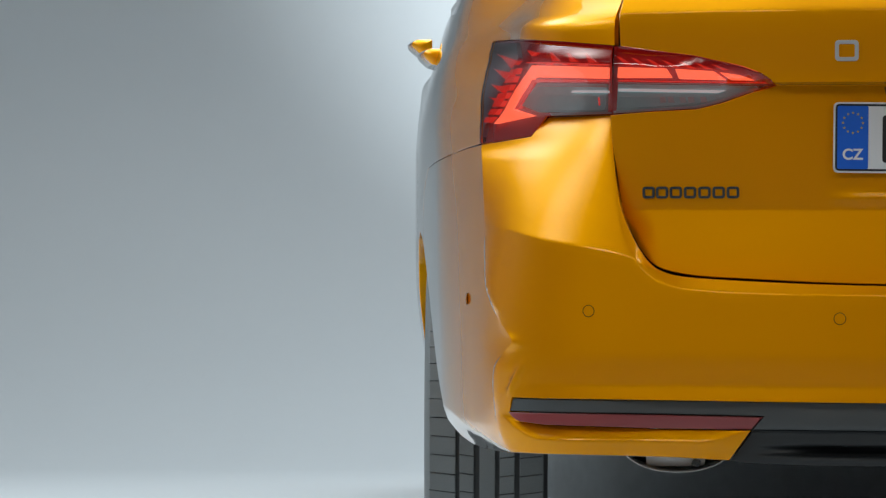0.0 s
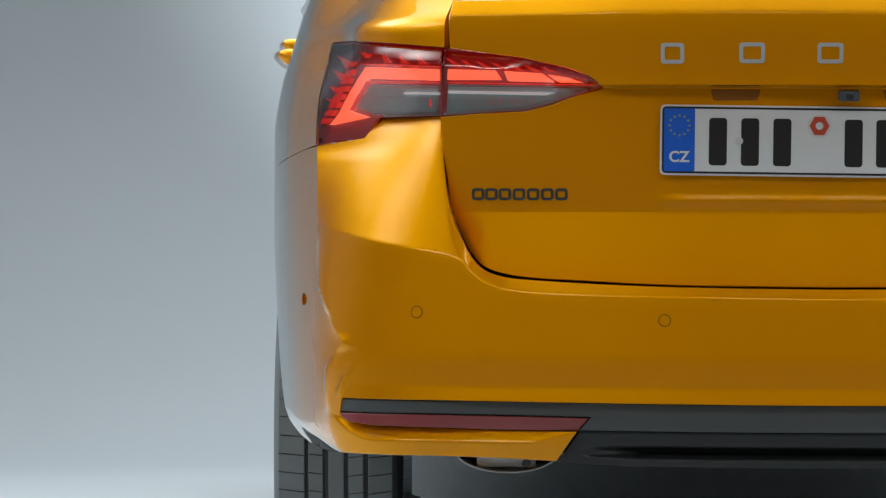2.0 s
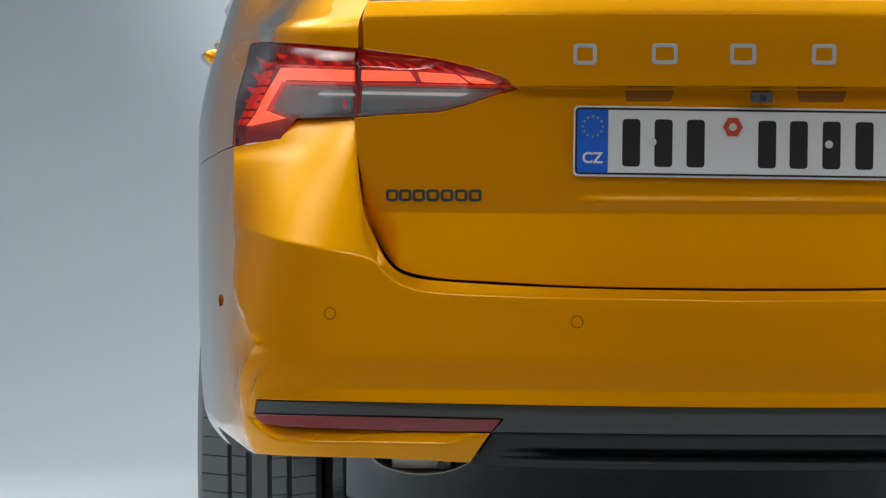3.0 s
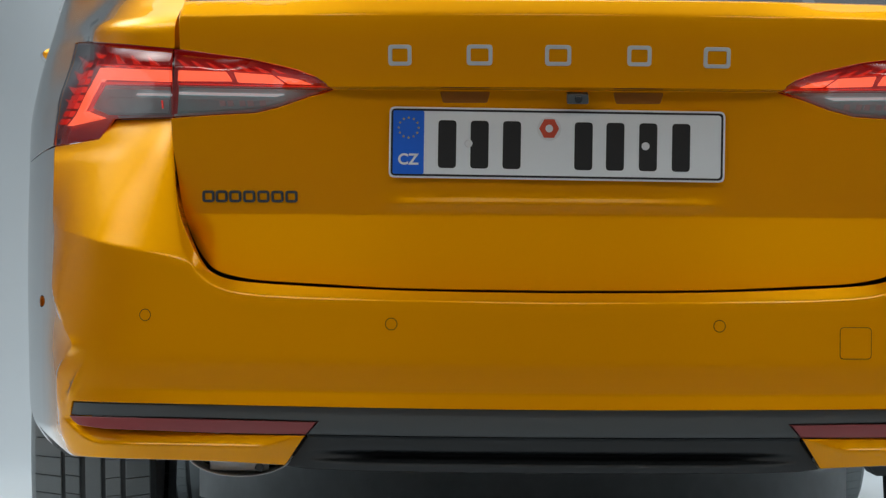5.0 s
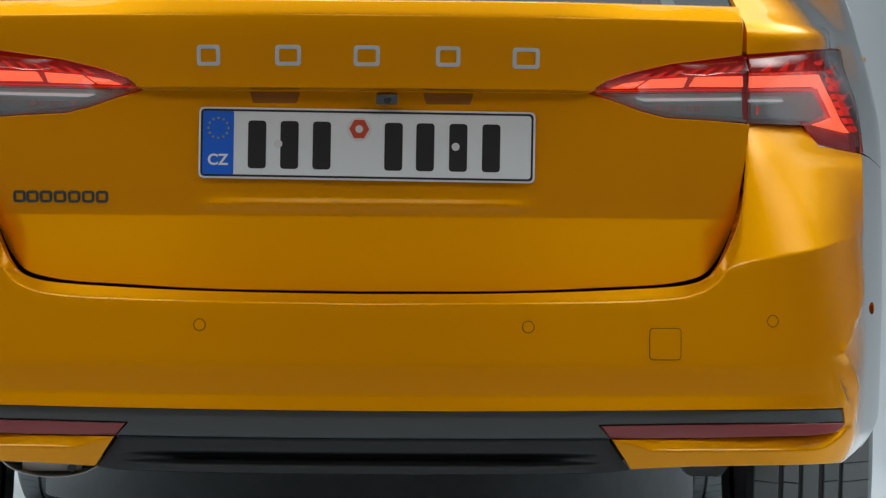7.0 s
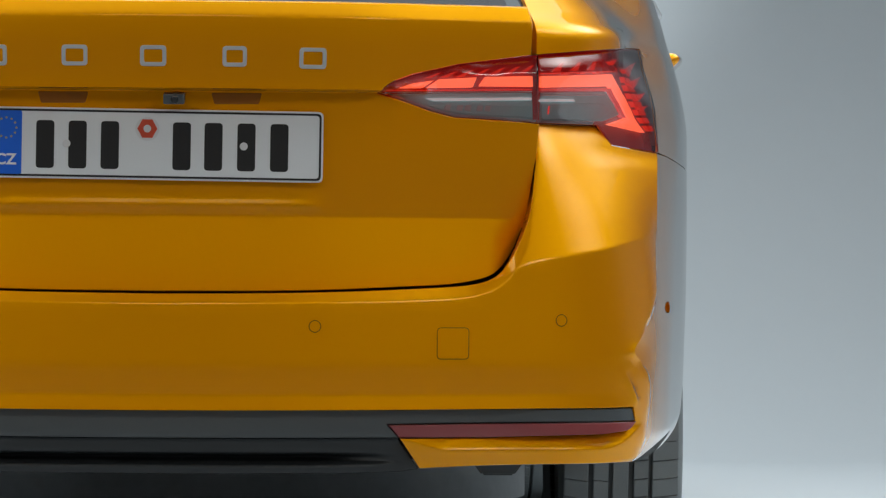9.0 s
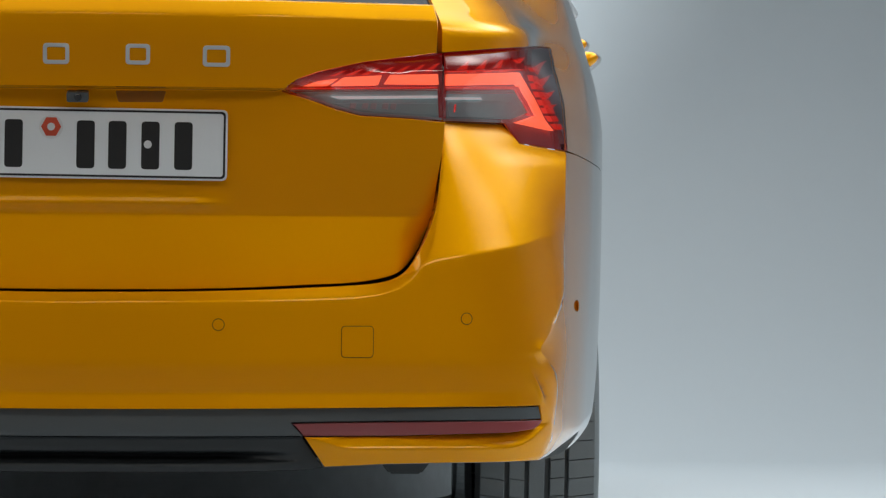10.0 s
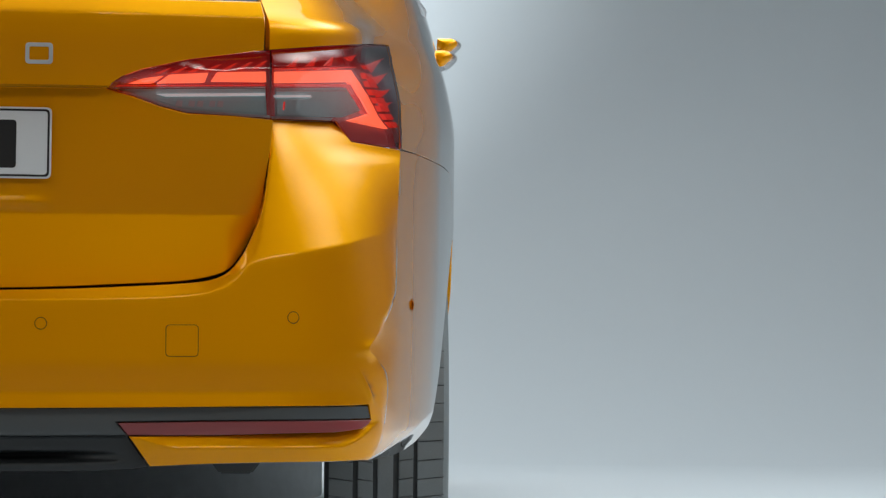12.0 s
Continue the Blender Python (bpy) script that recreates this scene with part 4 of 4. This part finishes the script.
# lettering on the tailgate as plain shapes
for a, b, z0, z1 in ((-.2608, -.2247, .9504, .9826), (-.1393, -.0998, .9511, .983), (-.0189, .0211, .9511, .983), (.1075, .1447, .9515, .983), (.2261, .2679, .9497, .982)):
    w, hh = b - a, z1 - z0
    at = on_skin(set_hatch, (a + b) / 2, (z0 + z1) / 2)
    bm = bmesh.new()
    o, i_ = rect(w, hh, .006), rect(w - .0118, hh - .0118, .003)
    vo, vi = [bm.verts.new((x, .002, z)) for x, z in o], [bm.verts.new((x, .002, z)) for x, z in i_]
    for k in range(len(o)):
        bm.faces.new((vo[k], vo[(k + 1) % len(o)], vi[(k + 1) % len(o)], vi[k]))
    ex = bmesh.ops.extrude_face_region(bm, geom=bm.faces[:])
    top = [v for v in ex["geom"] if isinstance(v, bmesh.types.BMVert)]
    bmesh.ops.translate(bm, verts=top, vec=(0, -.0055, 0))
    bmesh.ops.recalc_face_normals(bm, faces=bm.faces)
    bmesh.ops.bevel(bm, geom=[e for e in bm.edges if all(v.co.y < -.003 for v in e.verts) and len(e.link_faces) == 2 and e.calc_face_angle(0) > .8], offset=.0008, segments=2, affect="EDGES")
    bmesh.ops.transform(bm, matrix=at, verts=bm.verts)
    part("badge_shape", bm, CHROME, gate, "plain chrome badge shape")
for k in range(7):
    w = .156 / 7
    s = -.5729 + w * (k + .5)
    bm = bmesh.new()
    o, i_ = rect(.0195, .0185, .005), rect(.0115, .0105, .002)
    vo, vi = [bm.verts.new((x, .002, z)) for x, z in o], [bm.verts.new((x, .002, z)) for x, z in i_]
    for n in range(len(o)):
        bm.faces.new((vo[n], vo[(n + 1) % len(o)], vi[(n + 1) % len(o)], vi[n]))
    ex = bmesh.ops.extrude_face_region(bm, geom=bm.faces[:])
    bmesh.ops.translate(bm, verts=[v for v in ex["geom"] if isinstance(v, bmesh.types.BMVert)], vec=(0, -.0055, 0))
    bmesh.ops.recalc_face_normals(bm, faces=bm.faces)
    bmesh.ops.bevel(bm, geom=[e for e in bm.edges if all(v.co.y < -.003 for v in e.verts) and len(e.link_faces) == 2 and e.calc_face_angle(0) > .8], offset=.0009, segments=2, affect="EDGES")
    bmesh.ops.transform(bm, matrix=on_skin(set_hatch, s, .7495), verts=bm.verts)
    part("badge_bar", bm, DARK_CHROME, gate, "small dark chrome badge shape")

# number-plate lamp cutouts under the tailgate edge, their shade painted as brown patches
for s in (-.144, .1315):
    lamp = panel("plate_lamp", rounded([(s - .041, .9130), (s + .040, .9132), (s + .035, .8960), (s - .036, .8955)], .003), set_hatch, LAMP_RECESS, gate, out=.0012, h=.008, edge=.001, thick=.008, label="plate lamp cutout, its shade painted dark orange-brown")
# reversing camera under the tailgate edge
cam_at = Matrix.Translation((.0325, -.035, .905))
house = prism("reversing_camera", rect(.033, .0155, .003), GREY_PLASTIC, gate, .020, cam_at @ pose(0, 0, 0, 12, 0, 0), .001, "small grey reversing camera housing")
prism("camera_eye", disc(.0058, 24), LENS_BLACK, house, .003, cam_at @ pose(0, 0, 0, 12, 0, 0) @ Matrix.Translation((.001, -.020, 0)), .001)


# ---- wheels ----
def wheel(x, y, right):
    g = 1 if right else -1
    R, W = .325, .222

    def lathe(name, prof, mat, parent, n=96, label=""):
        rows = []
        for k in range(n):
            a = 2 * math.pi * k / n
            rows.append([(x + px, y + r * math.cos(a), R + r * math.sin(a)) for px, r in prof])
        rows.append(rows[0])
        return grid_mesh(name, rows, mat, parent, label=label)
    hw = W / 2
    prof = [(-hw + .012, .225), (-hw + .002, .245), (-hw, .270), (-hw + .004, .295), (-hw + .014, .311), (-hw + .024, .3165),
            (hw - .024, .3165), (hw - .014, .311), (hw - .004, .295), (hw, .270), (hw - .002, .245), (hw - .012, .225)]
    # casing in darkened rubber, so the grooves between the ribs look shaded
    tyre = lathe("wheel", prof, SHADED_RUBBER, car, label="black road tyre on an alloy wheel")
    # ribs between the grooves, cut by sipes
    ribs = [(-.103, -.060, 60), (-.051, -.024, 60), (-.016, .012, 0), (.022, .048, 60), (.055, .103, 60)]
    bm = bmesh.new()
    for j, (a, b, cut) in enumerate(ribs):
        n = cut or 54
        for k in range(n):
            a0, a1 = 2 * math.pi * k / n, 2 * math.pi * (k + (.945 if cut else 1)) / n
            secs = []
            for f in np.linspace(0, 1, 4):
                row = []
                for px, dr in zip((a, a, a + .0012, b - .0012, b, b), (-.009, -.0008, 0, 0, -.0008, -.009)):
                    out = max(0, abs(px) - .080)
                    skew = .012 * math.sin((px - a) / (b - a) * 2.2) * (-1 if px > 0 else 1) if cut else 0
                    an = a0 + (a1 - a0) * f + skew
                    r = R - .0006 - 16 * out ** 2 + dr
                    row.append(bm.verts.new((x + g * px, y + r * math.cos(an), R + r * math.sin(an))))
                secs.append(row)
            for r0, r1 in zip(secs, secs[1:]):
                for i in range(5):
                    bm.faces.new((r0[i], r0[i + 1], r1[i + 1], r1[i]))
            if cut:
                bm.faces.new(secs[0][::-1])
                bm.faces.new(secs[-1])
    bmesh.ops.recalc_face_normals(bm, faces=bm.faces)
    tread = part("tread", bm, RUBBER, tyre, "ribbed tyre tread with sipes")
    tread["kind"] = "stuff"
    side = [(g * (hw + .001), r) for r in (.245, .270, .292)] + [(g * (hw - .004), .305), (g * (hw - .013), .3125)]
    lathe("sidewall", side, RUBBER, tyre)
    rim = [(-hw + .02, .228), (-hw + .03, .215), (hw - .03, .215), (hw - .012, .229), (hw - .012, .222), (hw - .022, .20)]
    lathe("rim", [(g * a, r) for a, r in rim], ALLOY, tyre, 64, "grey alloy rim")
    bm = bmesh.new()
    for k in range(5):
        a = 2 * math.pi * k / 5
        bmesh.ops.create_cube(bm, size=1, matrix=Matrix.Translation((x + g * .075, y, R)) @ Matrix.Rotation(a, 4, "X") @ Matrix.Translation((0, 0, .115)) @ Matrix.Diagonal((.03, .05, .20, 1)))
    bmesh.ops.create_cone(bm, segments=24, radius1=.06, radius2=.05, depth=.05, cap_ends=True, matrix=Matrix.Translation((x + g * .075, y, R)) @ Matrix.Rotation(math.pi / 2, 4, "Y"))
    part("spokes", bm, ALLOY, tyre)
    return tyre


for x, right in ((-.797, False), (.797, True)):
    for y in (1.185, 3.87):
        wheel(x, y, right)


# ---- door handles, exhaust, underside ----
def handle(y, z, g, push=0.0):
    """A pull handle: a tapered grip standing off the door."""
    rows = []
    n = 14
    for k in range(n + 1):
        f = k / n
        yy = y + .20 * f
        lift = math.sin(math.pi * min(1, max(0, f))) ** .35 if 0 < f < 1 else .45
        xb = float(contour(s_side(yy))[0]) - float(set_flank(z)) + push
        ring = [(g * (xb + .021 * lift + c), yy, z + d) for c, d in rounded([(-.020, .013), (.012, .013), (.021, .006), (.019, -.002), (.004, -.016), (-.020, -.016)], .004, 3)]
        rows.append(ring)
    n = len(rows[0])
    rows.insert(0, [(sum(p[0] for p in rows[0]) / n, y - .004, z)] * n)
    rows.append([(sum(p[0] for p in rows[-1]) / n, y + .204, z)] * n)
    grid_mesh("door_handle", rows, PAINT, car, closed=True, label="painted pull handle on the door")


for g in (1, -1):
    handle(1.09, 1.023, g, -.006)
    handle(2.00, 1.096, g, .033)

def oval(*sections):
    return [[(-.492 + w * math.cos(a), y, .3435 + h * math.sin(a)) for a in np.linspace(0, 2 * math.pi, 65)[:-1]] for w, h, y in sections]


exhaust = grid_mesh("exhaust_tip", oval((.030, .012, .215), (.080, .0335, .210), (.0808, .0342, .122), (.0818, .0352, .1180), (.0835, .0368, .1172), (.0848, .0378, .119), (.085, .038, .125), (.085, .038, .30), (.06, .03, .34), (.03, .03, .36), (.03, .03, .8)), STEEL, car, closed=True, label="flattened bright steel exhaust tip")
# flat black disc closes the pipe, for the shade deep inside
grid_mesh("dark_pipe_end", oval((.0, .0, .206), (.0785, .0325, .2055)), DARK, exhaust, closed=True)
bm = bmesh.new()
bmesh.ops.create_cube(bm, size=1, matrix=Matrix.Translation((-.494, .135, .3240)) @ pose(0, 0, 0, 20, 0, 0) @ Matrix.Diagonal((.094, .004, .018, 1)))
bmesh.ops.bevel(bm, geom=bm.edges[:], offset=.0012, segments=2, affect="EDGES")
part("baffle_plate", bm, BRIGHT_STEEL, exhaust, "bright plate inside the exhaust tip")
bm = bmesh.new()
bmesh.ops.create_cube(bm, size=1, matrix=Matrix.Translation((-.462, .126, .3215)) @ pose(0, 0, 0, 0, 24, 0) @ Matrix.Diagonal((.012, .012, .012, 1)))
bmesh.ops.bevel(bm, geom=bm.edges[:], offset=.0012, segments=2, affect="EDGES")
part("baffle_web", bm, DARK_CHROME, exhaust)
bm = bmesh.new()
bmesh.ops.create_cube(bm, size=1, matrix=Matrix.Translation((.545, .22, .322)) @ Matrix.Diagonal((.085, .10, .022, 1)))
for v in bm.verts:
    if v.co.z < .322:
        v.co.x = .545 + (v.co.x - .545) * .6
bmesh.ops.bevel(bm, geom=bm.edges[:], offset=.003, segments=2, affect="EDGES")
part("mount_bracket", bm, GREY_PLASTIC, car, "grey moulded bracket under the bumper")
bm = bmesh.new()
bmesh.ops.create_cube(bm, size=1, matrix=Matrix.Translation((0, .14, .333)) @ Matrix.Diagonal((.80, .16, .018, 1)))
bmesh.ops.bevel(bm, geom=bm.edges[:], offset=.006, segments=2, affect="EDGES")
part("undertray", bm, BLACK_PLASTIC, car, "black plastic undertray behind the diffuser")
